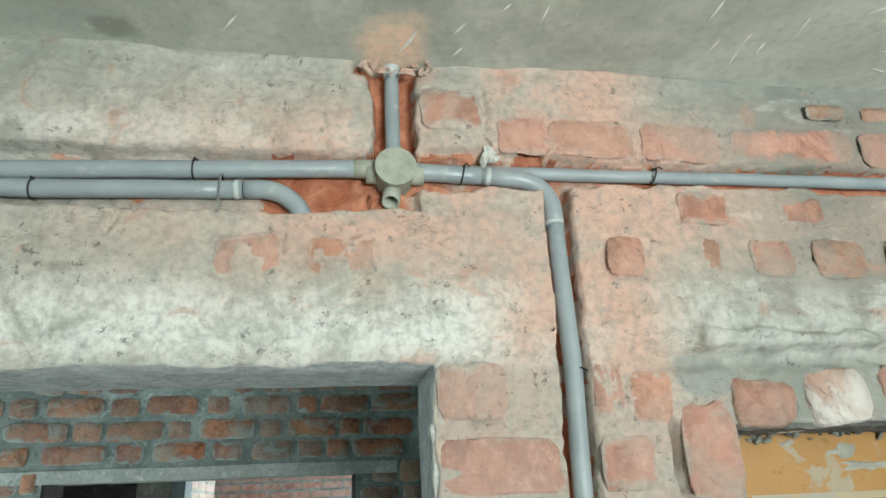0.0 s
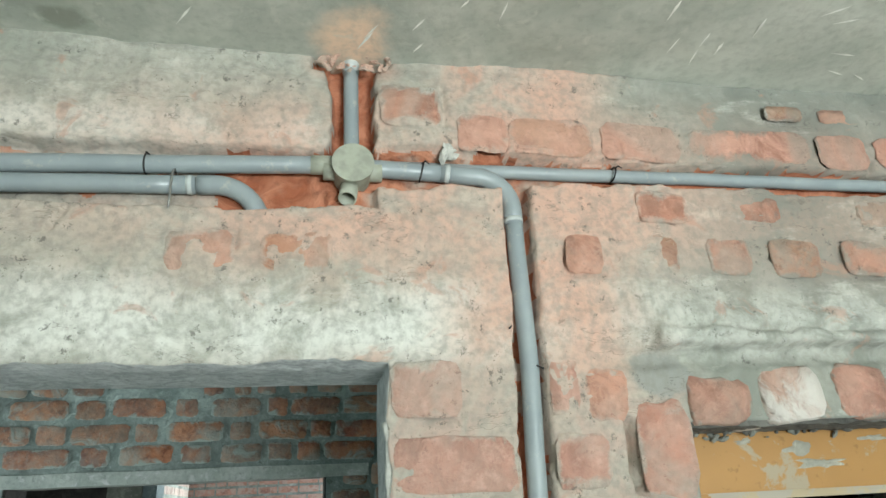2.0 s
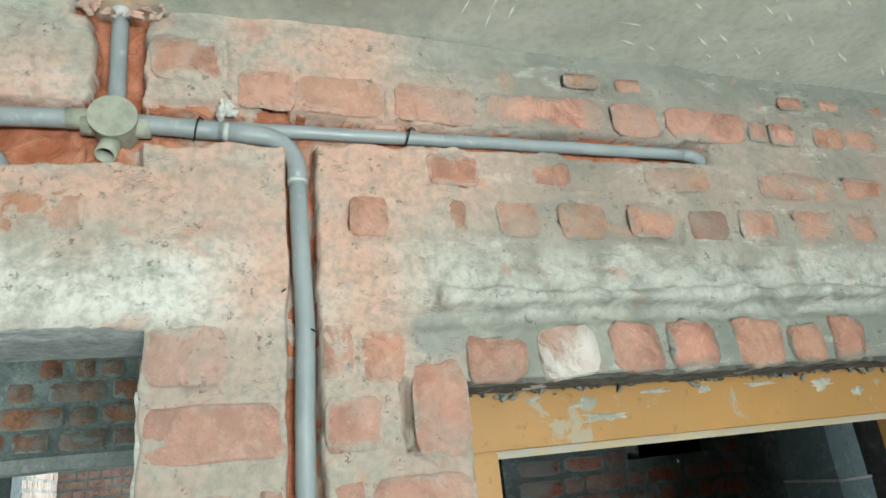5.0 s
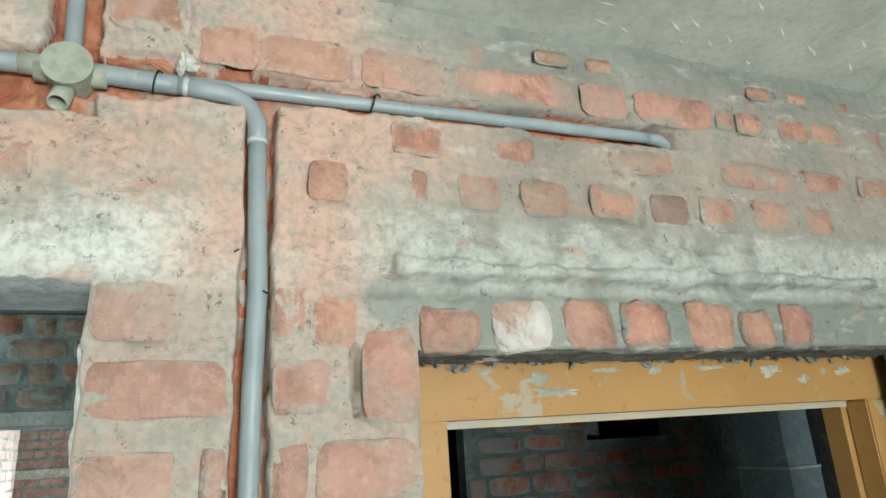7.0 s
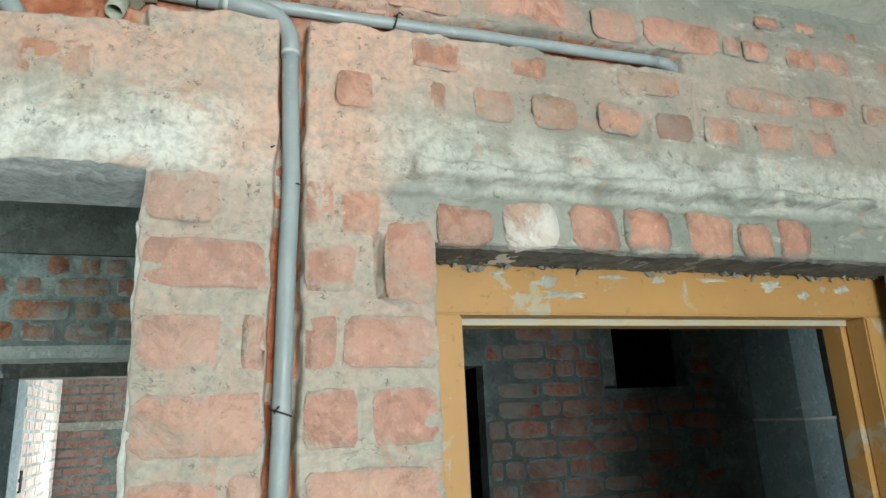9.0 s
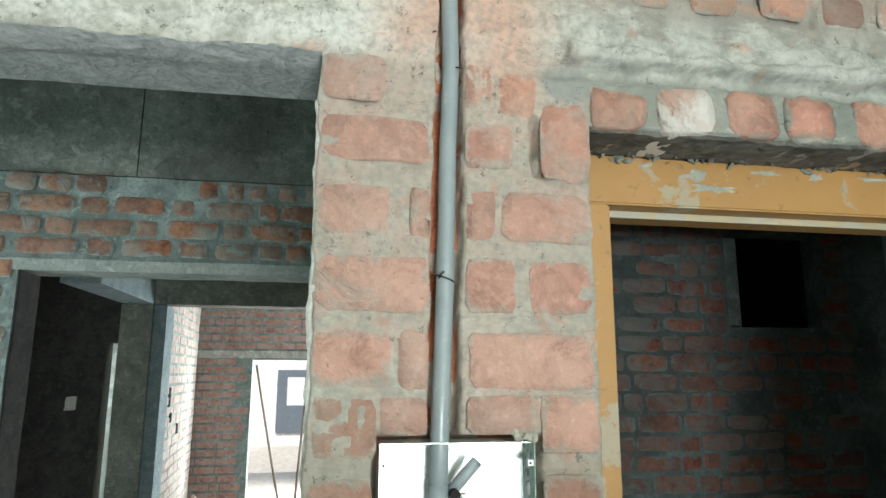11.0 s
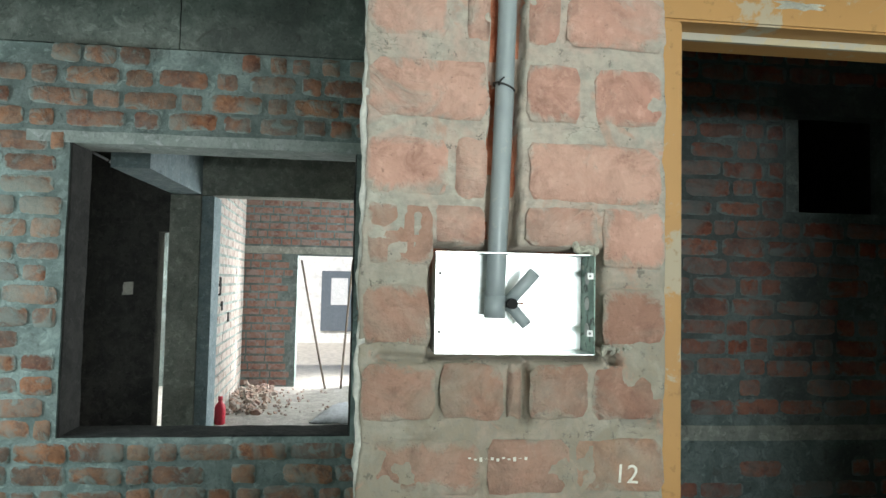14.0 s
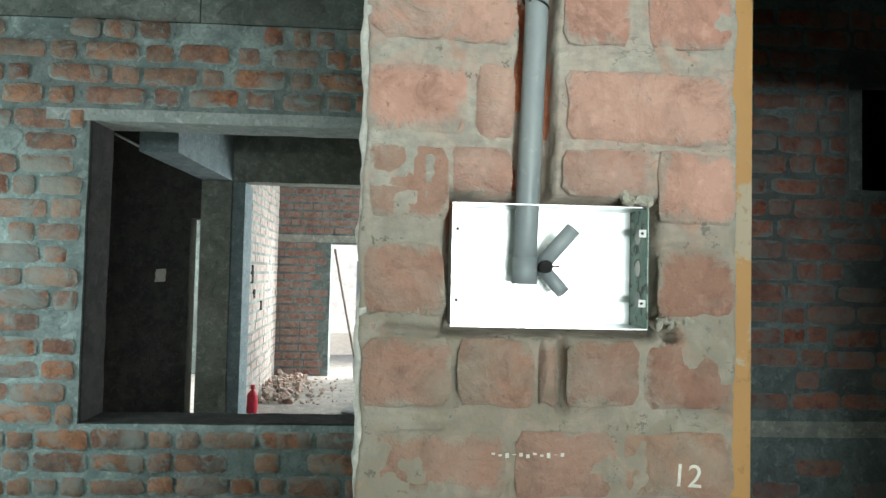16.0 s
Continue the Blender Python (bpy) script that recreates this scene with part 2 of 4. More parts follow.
def make_pvc():
    """Grey conduit, dusted with cement."""
    k = Mat("grey_pvc", 0.38)
    c = k.mix(k.ramp(k.noise(14, 4), 0.3, 0.7), (0.25, 0.29, 0.30), (0.30, 0.34, 0.345))
    c = k.mix(k.ramp(k.noise(35, 6, 0.7), 0.58, 0.72, 0, 0.6), c, (0.48, 0.46, 0.40))
    k.colour(c)
    k.put(k.bsdf.inputs["Roughness"], k.ramp(k.noise(20, 4), 0.3, 0.7, 0.28, 0.55))
    return k.bump((k.noise(60, 3), 0.1, 0.001))


def make_zinc():
    k = Mat("galvanised_sheet", 0.34, 1.0)
    v = k.voronoi(70)
    c = k.mix(k.ramp(v, 0.1, 0.8), (0.86, 0.88, 0.87), (0.74, 0.78, 0.77))
    c = k.mix(k.ramp(k.noise(24, 5), 0.64, 0.72, 0, 0.6), c, (0.45, 0.44, 0.40))
    k.colour(c)
    k.put(k.bsdf.inputs["Roughness"], k.ramp(k.noise(30, 4), 0.3, 0.7, 0.30, 0.46))
    return k.bump((k.noise(12, 3), 0.12, 0.003))


RENDER_COAT, CUT_BRICK = make_render_coat(), make_raw_brick()
BRICK_NEAR = make_brick("salmon_brick", (0.525, 0.31, 0.24), (0.43, 0.215, 0.16), None, 0.66, 0, 0.10, 0.5)
# lower pier bricks: browner in themselves, with shade in the colour too
BRICK_SHADED_BROWN = make_brick("shaded_brown_brick", (0.36, 0.20, 0.145), (0.265, 0.135, 0.095), None, 0.72, 0.06, 0.12, 0.5, 0.5)
BRICK_ORANGE = make_brick("orange_brick", (0.53, 0.265, 0.18), (0.38, 0.15, 0.095), None, 0.70, 0, 0.14, 0.8, 0.9)
BRICK_CLEAN = make_brick("clean_brick", (0.53, 0.285, 0.21), (0.41, 0.175, 0.12), None, 0.68, 0, 0.10, 0.45, 0.5)
BRICK_LIMED = make_brick("limed_brick", (0.50, 0.33, 0.26), (0.45, 0.26, 0.19), (0.62, 0.60, 0.55), 0.44, 0, 0.02)
BRICK_BROWN = make_brick("brown_brick", (0.28, 0.125, 0.09), (0.24, 0.105, 0.075), None, 0.80, 0, -0.1)
BRICK_FAR = make_brick("far_brick", (0.54, 0.22, 0.105), (0.22, 0.065, 0.04), (0.32, 0.38, 0.35), 0.56, 0.4, 0.06, 0.55, 0.6)
# darker copy of the far brick, with the door room's shade in its colour
BRICK_DIM = make_brick("shaded_far_brick", (0.40, 0.145, 0.085), (0.20, 0.06, 0.04), (0.20, 0.26, 0.25), 0.56, 0.4, 0.06, 0.6)
BRICK_STUFF = make_brick("distant_brick", (0.30, 0.165, 0.13), (0.20, 0.095, 0.075), (0.27, 0.23, 0.21), 0.55, 0.2)
MORTAR_FAR = make_mortar("far_mortar", (0.25, 0.315, 0.295), (0.42, 0.49, 0.46), 0.45)
# darker copy of the far mortar, with the dim rooms' shade in its colour
MORTAR_DIM = make_mortar("shaded_far_mortar", (0.115, 0.155, 0.15), (0.20, 0.25, 0.24), 0.5)
# crumbly bed mortar, darkened for the shade under the headers
MORTAR_BED_SHADED = make_mortar("shaded_bed_mortar", (0.07, 0.068, 0.06), (0.16, 0.155, 0.135), 0.5)
SPLASH = make_mortar("splashed_cement", (0.33, 0.325, 0.27), (0.45, 0.43, 0.35))
# near-black, so that jambs, sill, backing and partition carry their shade in colour
MORTAR_DARK = make_mortar("near_black_mortar", (0.032, 0.032, 0.03), (0.062, 0.06, 0.055))
PALE_CAST = make_mortar("pale_cast_concrete", (0.42, 0.46, 0.42), (0.58, 0.61, 0.57), 0.2)
CONCRETE_DARK = make_mortar("dark_concrete", (0.17, 0.195, 0.17), (0.28, 0.30, 0.265), 0.55)
CONCRETE = make_mortar("cast_concrete", (0.25, 0.275, 0.24), (0.37, 0.385, 0.335), 0.3)


def make_slab():
    """Slab soffit with form marks, stained by brick dust round the conduit's hole."""
    k = Mat("slab_soffit", 0.92)
    n, fine = k.noise(4, 6, 0.62, warp=0.8), k.noise(55, 5, 0.62)
    c = k.mix(k.ramp(n, 0.35, 0.65), (0.43, 0.455, 0.395), (0.575, 0.585, 0.515))
    c = k.mix(k.ramp(k.noise(1.7, 5, 0.6), 0.52, 0.66, 0, 0.6), c, (0.33, 0.35, 0.30))
    dx = k.math("MULTIPLY", k.math("SUBTRACT", k.axis(0), 0.10), 1.25)
    dy = k.math("SUBTRACT", k.axis(1), 0.985)
    r = k.math("SQRT", k.math("ADD", k.math("MULTIPLY", dx, dx), k.math("MULTIPLY", dy, dy)))
    r = k.math("ADD", r, k.math("MULTIPLY", k.math("SUBTRACT", k.noise(14, 5, 0.65), 0.5), 0.10))
    c = k.mix(k.ramp(r, 0.03, 0.11, 1.0, 0), c, (0.82, 0.60, 0.44))
    # a damp stain
    ex, ey = k.math("SUBTRACT", k.axis(0), -0.375), k.math("MULTIPLY", k.math("SUBTRACT", k.axis(1), 0.985), 1.3)
    q = k.math("ADD", k.math("SQRT", k.math("ADD", k.math("MULTIPLY", ex, ex), k.math("MULTIPLY", ey, ey))), k.math("MULTIPLY", k.math("SUBTRACT", k.noise(18, 4), 0.5), 0.06))
    c = k.mix(k.ramp(q, 0.025, 0.05, 0.6, 0), c, (0.17, 0.185, 0.14))
    c = k.mix(k.ramp(fine, 0.4, 0.75, 0, 0.35), c, (0.24, 0.25, 0.21))
    c = k.mix(k.ramp(k.noise(24, 5, 0.7, warp=0.6), 0.55, 0.70, 0, 0.45), c, (0.58, 0.585, 0.51))
    k.colour(c)
    return k.bump((n, 0.5, 0.012), (k.noise(24, 5), 0.4, 0.006), (fine, 0.5, 0.003))


SLAB = make_slab()
CHIP = make_plain("fresh_chip", (0.86, 0.86, 0.80), 0.9)


def make_lintel_under():
    k = Mat("lintel_concrete", 0.93)
    n, fine = k.noise(24, 6, 0.7, warp=1.2), k.noise(90, 5, 0.6)
    c = k.mix(k.ramp(n, 0.35, 0.65), (0.36, 0.38, 0.37), (0.55, 0.57, 0.55))
    k.colour(k.mix(k.ramp(fine, 0.45, 0.75, 0, 0.5), c, (0.19, 0.2, 0.2)))
    return k.bump((n, 0.9, 0.02), (fine, 0.6, 0.004))


LINTEL_UNDER = make_lintel_under()
BLUE_PLASTER = make_mortar("blue_grey_plaster", (0.20, 0.27, 0.285), (0.27, 0.335, 0.35))
BLUE_WASH = make_mortar("blue_wash", (0.33, 0.45, 0.49), (0.41, 0.53, 0.56))
LUMP_WHITE = make_plain("lime_lump", (0.58, 0.575, 0.52), 0.9, grain=90, depth=0.003)
# unseen room walls, made pale so that they bounce light to the ceiling
BOUNCE_WALL = make_mortar("bounce_plaster", (0.52, 0.52, 0.47), (0.60, 0.60, 0.55))
SCREED = make_mortar("cement_floor", (0.40, 0.39, 0.36), (0.54, 0.53, 0.49))
OCHRE = make_paint("ochre_primer", (0.435, 0.232, 0.074), (0.37, 0.335, 0.25), 0.55, 0.575)
OCHRE_PALE = make_paint("worn_rebate", (0.50, 0.42, 0.27), (0.42, 0.40, 0.34), 0.6, 0.5)
PVC, ZINC = make_pvc(), make_zinc()


# sheet with cement stains, and the inner side's shade in its colour
def make_shaded_zinc():
    k = Mat("stained_shaded_sheet", 0.6, 0.3)
    n = k.noise(55, 5, 0.7, warp=0.5)
    c = k.mix(k.ramp(k.noise(30, 4), 0.35, 0.65), (0.24, 0.36, 0.31), (0.38, 0.50, 0.44))
    c = k.mix(k.ramp(n, 0.52, 0.60, 0, 0.9), c, (0.09, 0.11, 0.095))
    k.colour(k.mix(k.ramp(k.noise(40, 5, 0.7), 0.60, 0.68, 0, 0.8), c, (0.55, 0.57, 0.5)))
    return k.bump((n, 0.4, 0.003))


ZINC_SHADED = make_shaded_zinc()
CAP = make_plain("dusty_cap", (0.36, 0.375, 0.30), 0.6, grain=50)
SOCKET_PVC = make_plain("pale_socket", (0.52, 0.56, 0.54), 0.45)
# near-black plugs and blocks stand for the shade inside holes and recesses
HOLE_SHADE = make_plain("hole_shade_dark", (0.012, 0.012, 0.012), 0.9)
WIRE = make_plain("binding_wire", (0.05, 0.05, 0.05), 0.55, 0.6)
RUSTY = make_plain("brown_wire", (0.22, 0.09, 0.05), 0.5)
NAIL = make_plain("steel_nail", (0.42, 0.42, 0.40), 0.4, 0.8)
CHALK = make_plain("chalk", (0.74, 0.72, 0.64), 0.95, grain=120)
RED_PLASTIC = make_plain("red_plastic", (0.62, 0.03, 0.06), 0.35)
SACK = make_plain("woven_sack", (0.58, 0.62, 0.66), 0.7, grain=25, depth=0.004)
WHITEWASH = make_plain("whitewash", (0.86, 0.86, 0.84), 0.9, grain=6)
BLUE_GREY = make_plain("blue_grey_paint", (0.13, 0.16, 0.19), 0.5)
BAMBOO = make_plain("bamboo", (0.16, 0.13, 0.10), 0.7)
EARTH = make_plain("pale_dry_earth", (0.62, 0.58, 0.51), 0.95, grain=9, depth=0.02)
WHITE_PVC = make_plain("white_pvc", (0.75, 0.78, 0.80), 0.4)
GLASS_WHITE = make_plain("pale_pane", (0.75, 0.77, 0.78), 0.2)

# ---- mesh helpers ----


def mesh_of(name, bm, *mats, smooth=False):
    me = bpy.data.meshes.new(name)
    bmesh.ops.recalc_face_normals(bm, faces=bm.faces[:])
    bm.to_mesh(me)
    bm.free()
    for m in mats:
        me.materials.append(m)
    if smooth:
        me.polygons.foreach_set("use_smooth", [True] * len(me.polygons))
    return me


def part(name, bm, material, parent, label="", smooth=False):
    """Links bm as one mesh object under parent, in parent's own space at identity."""
    mats = material if isinstance(material, tuple) else (material,)
    o = new(name, mesh_of(name, bm, *mats, smooth=smooth))
    if parent:
        o.parent = parent
    return tagged(o, label)


def thing(name, label, category, group="", kind="", at=(0, 0, 0)):
    o = new(name)
    o.location = at
    return tagged(o, label, category, group, kind)


def structure(name, bm, material, label, category, smooth=False):
    mats = material if isinstance(material, tuple) else (material,)
    return tagged(new(name, mesh_of(name, bm, *mats, smooth=smooth)), label, category, "", "structure")


def boxes(*spans, bm=None, bevel=0.0):
    """Axis-aligned blocks, each (x0, x1, y0, y1, z0, z1)."""
    bm = bm or bmesh.new()
    for x0, x1, y0, y1, z0, z1 in spans:
        r = bmesh.ops.create_cube(bm, size=1.0)
        bmesh.ops.transform(bm, verts=r["verts"], matrix=Matrix.Translation(((x0 + x1) / 2, (y0 + y1) / 2, (z0 + z1) / 2)) @ Matrix.Diagonal((x1 - x0, y1 - y0, z1 - z0, 1)))
    if bevel:
        bmesh.ops.bevel(bm, geom=bm.edges[:], offset=bevel, segments=2, affect="EDGES")
    return bm


def rough_boxes(*spans, cell=0.12, amp=0.006, seed=0.0):
    """Blocks whose faces are cut up and made uneven."""
    bm = boxes(*spans)
    for ax in range(3):
        vs = [v.co[ax] for v in bm.verts]
        lo, hi = min(vs), max(vs)
        n = max(1, min(40, int((hi - lo) / cell)))
        for i in range(1, n):
            co, no = [0, 0, 0], [0, 0, 0]
            co[ax], no[ax] = lo + (hi - lo) * i / n, 1
            bmesh.ops.bisect_plane(bm, geom=bm.verts[:] + bm.edges[:] + bm.faces[:], plane_co=co, plane_no=no)
    for v in bm.verts:
        p = v.co * 6 + Vector((seed, seed, seed))
        v.co += noise.noise_vector(p) * amp + noise.noise_vector(p * 4) * amp * 0.4
    return bm


def tube(path, radius, sides=20, bm=None, caps=True, hollow=0.0):
    """A round pipe along a smooth list of points; hollow: wall thickness of an open bore."""
    bm = bm or bmesh.new()
    pts = [Vector(p) for p in path]
    up = None
    rings, inner = [], []
    for i, p in enumerate(pts):
        d = (pts[min(i + 1, len(pts) - 1)] - pts[max(i - 1, 0)]).normalized()
        if up is None:
            up = d.orthogonal().normalized()
        up = (up - d * up.dot(d)).normalized()
        side = d.cross(up)
        ring = lambda r: [bm.verts.new(p + (up * math.cos(a) + side * math.sin(a)) * r) for a in (2 * math.pi * j / sides for j in range(sides))]
        rings.append(ring(radius))
        if hollow:
            inner.append(ring(radius - hollow))
    for group in (rings, inner):
        for a, b in zip(group, group[1:]):
            for j in range(sides):
                bm.faces.new((a[j], a[(j + 1) % sides], b[(j + 1) % sides], b[j]))
    if hollow:
        for a, b in ((rings[0], inner[0]), (rings[-1], inner[-1])):
            for j in range(sides):
                bm.faces.new((a[j], a[(j + 1) % sides], b[(j + 1) % sides], b[j]))
    elif caps:
        bm.faces.new(rings[0])
        bm.faces.new(rings[-1])
    return bm


def arc(centre, radius, a0, a1, axis1, axis2, n=12):
    c, u, v = Vector(centre), Vector(axis1), Vector(axis2)
    return [c + (u * math.cos(radians(a)) + v * math.sin(radians(a))) * radius for a in (a0 + (a1 - a0) * i / n for i in range(n + 1))]


def sagging(a, b, n=10, amp=0.0015, seed=0.0):
    a, b = Vector(a), Vector(b)
    return [a.lerp(b, i / n) + noise.noise_vector(Vector((seed, i * 0.35, 0))) * (amp if 0 < i < n else 0) for i in range(n + 1)]


def ragged(x, z, f, amp, seed=0.0):
    return amp * noise.noise(Vector((x * f, z * f, seed)))


# ---- camera room: main wall with its chases ----
WALL_Y, WALL_B = 1.03, 1.26
WIN_R, LINTEL_Z = 0.158, 2.252
DOOR_L, DOOR_R, DOOR_Z = 0.653, 1.90, 2.146
CEIL = 2.820


def step(a, b, v):
    u = np.clip((v - a) / (b - a), 0, 1)
    return u * u * (3 - 2 * u)


def noise_grid(X, Z, f, seed):
    """Value noise on arrays, smooth and repeatable."""
    rng = np.random.RandomState(seed)
    t = rng.rand(256, 256)
    u, w = X * f + 500.0, Z * f + 500.0
    i, j = np.floor(u).astype(int), np.floor(w).astype(int)
    a, b = u - i, w - j
    a, b = a * a * (3 - 2 * a), b * b * (3 - 2 * b)
    g = lambda p, q: t[p % 256, q % 256]
    return (g(i, j) * (1 - a) + g(i + 1, j) * a) * (1 - b) + (g(i, j + 1) * (1 - a) + g(i + 1, j + 1) * a) * b - 0.5


def fractal(X, Z, f, seed, octaves=4, gain=0.55):
    s, amp = 0, 1.0
    for o in range(octaves):
        s = s + amp * noise_grid(X, Z, f * 2 ** o, seed + o)
        amp *= gain
    return s


def slot(X, Z, x0, x1, z0, z1, edge, rag):
    """1 inside a ragged rectangle, falling to 0 over its edge."""
    d = np.minimum(np.minimum(X - x0, x1 - X), np.minimum(Z - z0, z1 - Z)) + rag
    return step(-edge, edge, d)


def crack(X, Z, x0, z0, x1, z1, width, depth, rag):
    dx, dz = x1 - x0, z1 - z0
    t = np.clip(((X - x0) * dx + (Z - z0) * dz) / (dx * dx + dz * dz), 0, 1)
    d = np.hypot(X - x0 - t * dx + rag, Z - z0 - t * dz + rag)
    return depth * (1 - step(width * 0.4, width, d))


# the pier, course by course: height of the bed, then the ends of each brick
PIER = (
    (1.075, 0.105, (0.165, 0.345), (0.36, 0.50), (0.515, 0.652)),
    (1.195, 0.085, (0.185, 0.352), (0.365, 0.495), (0.507, 0.652)),
    (1.312, 0.086, (0.164, 0.279), (0.287, 0.388), (0.393, 0.417), (0.43, 0.525), (0.534, 0.652)),
    (1.428, 0.094, (0.164, 0.268), (0.550, 0.653)),
    (1.552, 0.098, (0.167, 0.270), (0.549, 0.652)),
    (1.588, 0.062, (0.275, 0.354), (0.420, 0.540)),
    (1.664, 0.092, (0.164, 0.294), (0.304, 0.355), (0.424, 0.648)),
    (1.792, 0.092, (0.164, 0.355), (0.419, 0.508), (0.533, 0.648)),
    (1.918, 0.090, (0.164, 0.288), (0.320, 0.356), (0.420, 0.472), (0.485, 0.652)),
    (2.052, 0.082, (0.164, 0.354), (0.418, 0.508)),
    (2.165, 0.086, (0.162, 0.275), (0.420, 0.470)),
)
# bricks that show through the smear above
SHOWING = (
    (2.634, 0.080, (0.292, 0.387), (0.392, 0.552), (0.572, 0.735), (0.752, 1.030), (1.046, 1.160), (1.182, 1.398)),
    (2.646, 0.055, (1.41, 1.462), (1.474, 1.548), (1.608, 1.70), (1.712, 1.812), (1.893, 1.962)),
    (2.744, 0.034, (0.946, 1.031), (1.074, 1.17), (1.528, 1.60), (1.648, 1.743), (1.795, 1.867)),
    (2.508, 0.060, (0.624, 0.726), (0.80, 0.92), (1.10, 1.26), (1.395, 1.617), (1.655, 1.78), (1.832, 1.94)),
    (2.405, 0.072, (0.636, 0.69), (0.475, 0.542), (0.752, 0.837), (0.881, 0.985), (1.038, 1.143), (1.316, 1.418), (1.471, 1.581), (1.629, 1.707)),
    (2.392, 0.075, (-0.190, -0.085), (-0.045, 0.070)),
    (2.68, 0.09, (0.15, 0.262),),
)
RECTS = [(a, b, z, z + h) for z, h, *ends in PIER + SHOWING for a, b in ends]


def wall_depth(X, Z):
    """How far the main wall's surface lies behind its nominal face, and how deep it is cut."""
    rag = 0.020 * fractal(X, Z, 15, 11, 3, 0.55)
    soft = 0.007 * fractal(X, Z, 16, 31, 3)
    d = np.where(Z < 2.2, 0.006, 0.010) * fractal(X, Z, 5, 3, 3) + 0.0075 * fractal(X, Z, 17, 7, 4, 0.6) + 0.004 * step(2.15, 2.3, Z) * fractal(X, Z, 42, 17, 3, 0.6)
    d = d - 0.012 * step(2.80, 2.845, Z) ** 2
    # joints lie back on the pier, the smear above stands flush over the bricks
    d = d + 0.0004 * (1 - step(2.2, 2.3, Z)) + 0.001
    low = np.where(X < 0.0, 2.512, np.where(X < 0.06, 2.515, np.where(X < 0.40, 2.560, 2.580)))
    cut = np.maximum.reduce([
        slot(X, Z, -2.0, 1.285, low, np.where(X < 0.14, 2.626, 2.629), 0.004, rag * np.where(X < 0.05, 0.45, 0.7)),
        slot(X, Z, 0.357 + 0.015 * (Z - 1.57), 0.408 + 0.013 * (Z - 1.57), 1.57, 2.60, 0.0035, soft),
        slot(X, Z, 0.062, 0.142, 2.60, 2.815, 0.006, rag),
        slot(X, Z, 0.03, 0.175, 2.805, 2.90, 0.008, rag) * 0.6,
    ])
    chase = cut * (0.052 + 0.020 * fractal(X, Z, 13, 51, 3))
    box = slot(X, Z, 0.268, 0.546, 1.404, 1.584, 0.004, 0.5 * soft)
    chase = np.maximum(chase, box * 0.085)
    # broken brick round the chase
    chase = np.maximum(chase, 0.026 * slot(X, Z, 0.03, 0.145, 2.518, 2.57, 0.006, rag))
    chase = np.maximum(chase, 0.028 * slot(X, Z, 0.33, 0.375, 2.62, 2.675, 0.006, rag))
    chase = np.maximum(chase, 0.022 * slot(X, Z, 0.15, 0.36, 2.62, 2.64, 0.008, rag))
    chase = np.maximum(chase, 0.03 * slot(X, Z, 0.53, 0.60, 2.62, 2.637, 0.006, rag))
    # the edge below the cast band, over the door, and open joints
    d = d + 0.016 * step(2.276, 2.264, Z + 0.4 * rag) * step(0.44, 0.60, X) * step(2.225, 2.25, Z)
    d = d - 0.019 * slot(X, Z, 0.62, 2.6, 2.272, 2.300, 0.005, 0.6 * rag) - 0.006 * slot(X, Z, 0.45, 2.6, 2.30, 2.345, 0.012, rag)
    # mortar has shrunk from the bricks here and there
    gape = np.where(Z > 2.3, 1.1, 0.6) * step(0.18, 0.34, fractal(X, Z, 12, 41, 3))
    wob = 0.004 * fractal(X, Z, 30, 43, 2)
    for a, b, lo, hi in RECTS:
        out = np.maximum(np.maximum(a - X, X - b), np.maximum(lo - Z, Z - hi)) + wob
        d = d + np.where(np.abs(out) < 0.02, 0.012 * gape * (1 - step(0.0008, 0.0046, np.abs(out - 0.001))), 0)
    for c in ((0.547, 2.15, 0.553, 2.05, 0.009, 0.045), (0.553, 2.05, 0.60, 2.022, 0.008, 0.015), (0.272, 2.69, 0.268, 2.77, 0.007, 0.012),
              (0.552, 2.64, 0.545, 2.70, 0.006, 0.014), (0.424, 1.39, 0.426, 1.31, 0.010, 0.03), (0.556, 1.424, 0.572, 1.402, 0.012, 0.045),
              (0.19, 1.407, 0.27, 1.402, 0.008, 0.022), (0.20, 1.60, 0.30, 1.585, 0.005, 0.010), (0.23, 1.63, 0.235, 1.58, 0.005, 0.010),
              (-0.36, 2.46, -0.345, 2.50, 0.006, 0.008), (0.585, 1.31, 0.645, 1.30, 0.007, 0.012), (1.30, 2.43, 1.31, 2.56, 0.008, 0.012),
              (1.16, 2.60, 1.165, 2.66, 0.007, 0.012), (1.155, 2.40, 1.165, 2.46, 0.008, 0.014), (0.20, 2.27, 0.24, 2.265, 0.006, 0.010)):
        d = d + crack(X, Z, *c, 0.35 * soft)
    red = np.maximum(step(-0.16, -0.12, X) * np.where(Z > 2.45, 1.0, step(-0.15, 0.0, fractal(X, Z, 8, 79, 3))), step(-0.02, 0.10, fractal(X, Z, 9, 77, 3)))
    return d + chase, np.where(chase > np.where(X < -0.13, 0.044, 0.018), 1.0, 0.0) * red


def spans_of(*stops_and_steps):
    out = [stops_and_steps[0]]
    for s, stop in zip(stops_and_steps[1::2], stops_and_steps[2::2]):
        n = max(1, round((stop - out[-1]) / s))
        out += [out[-1] + (stop - out[-1]) * i / n for i in range(1, n + 1)]
    return np.array(out)


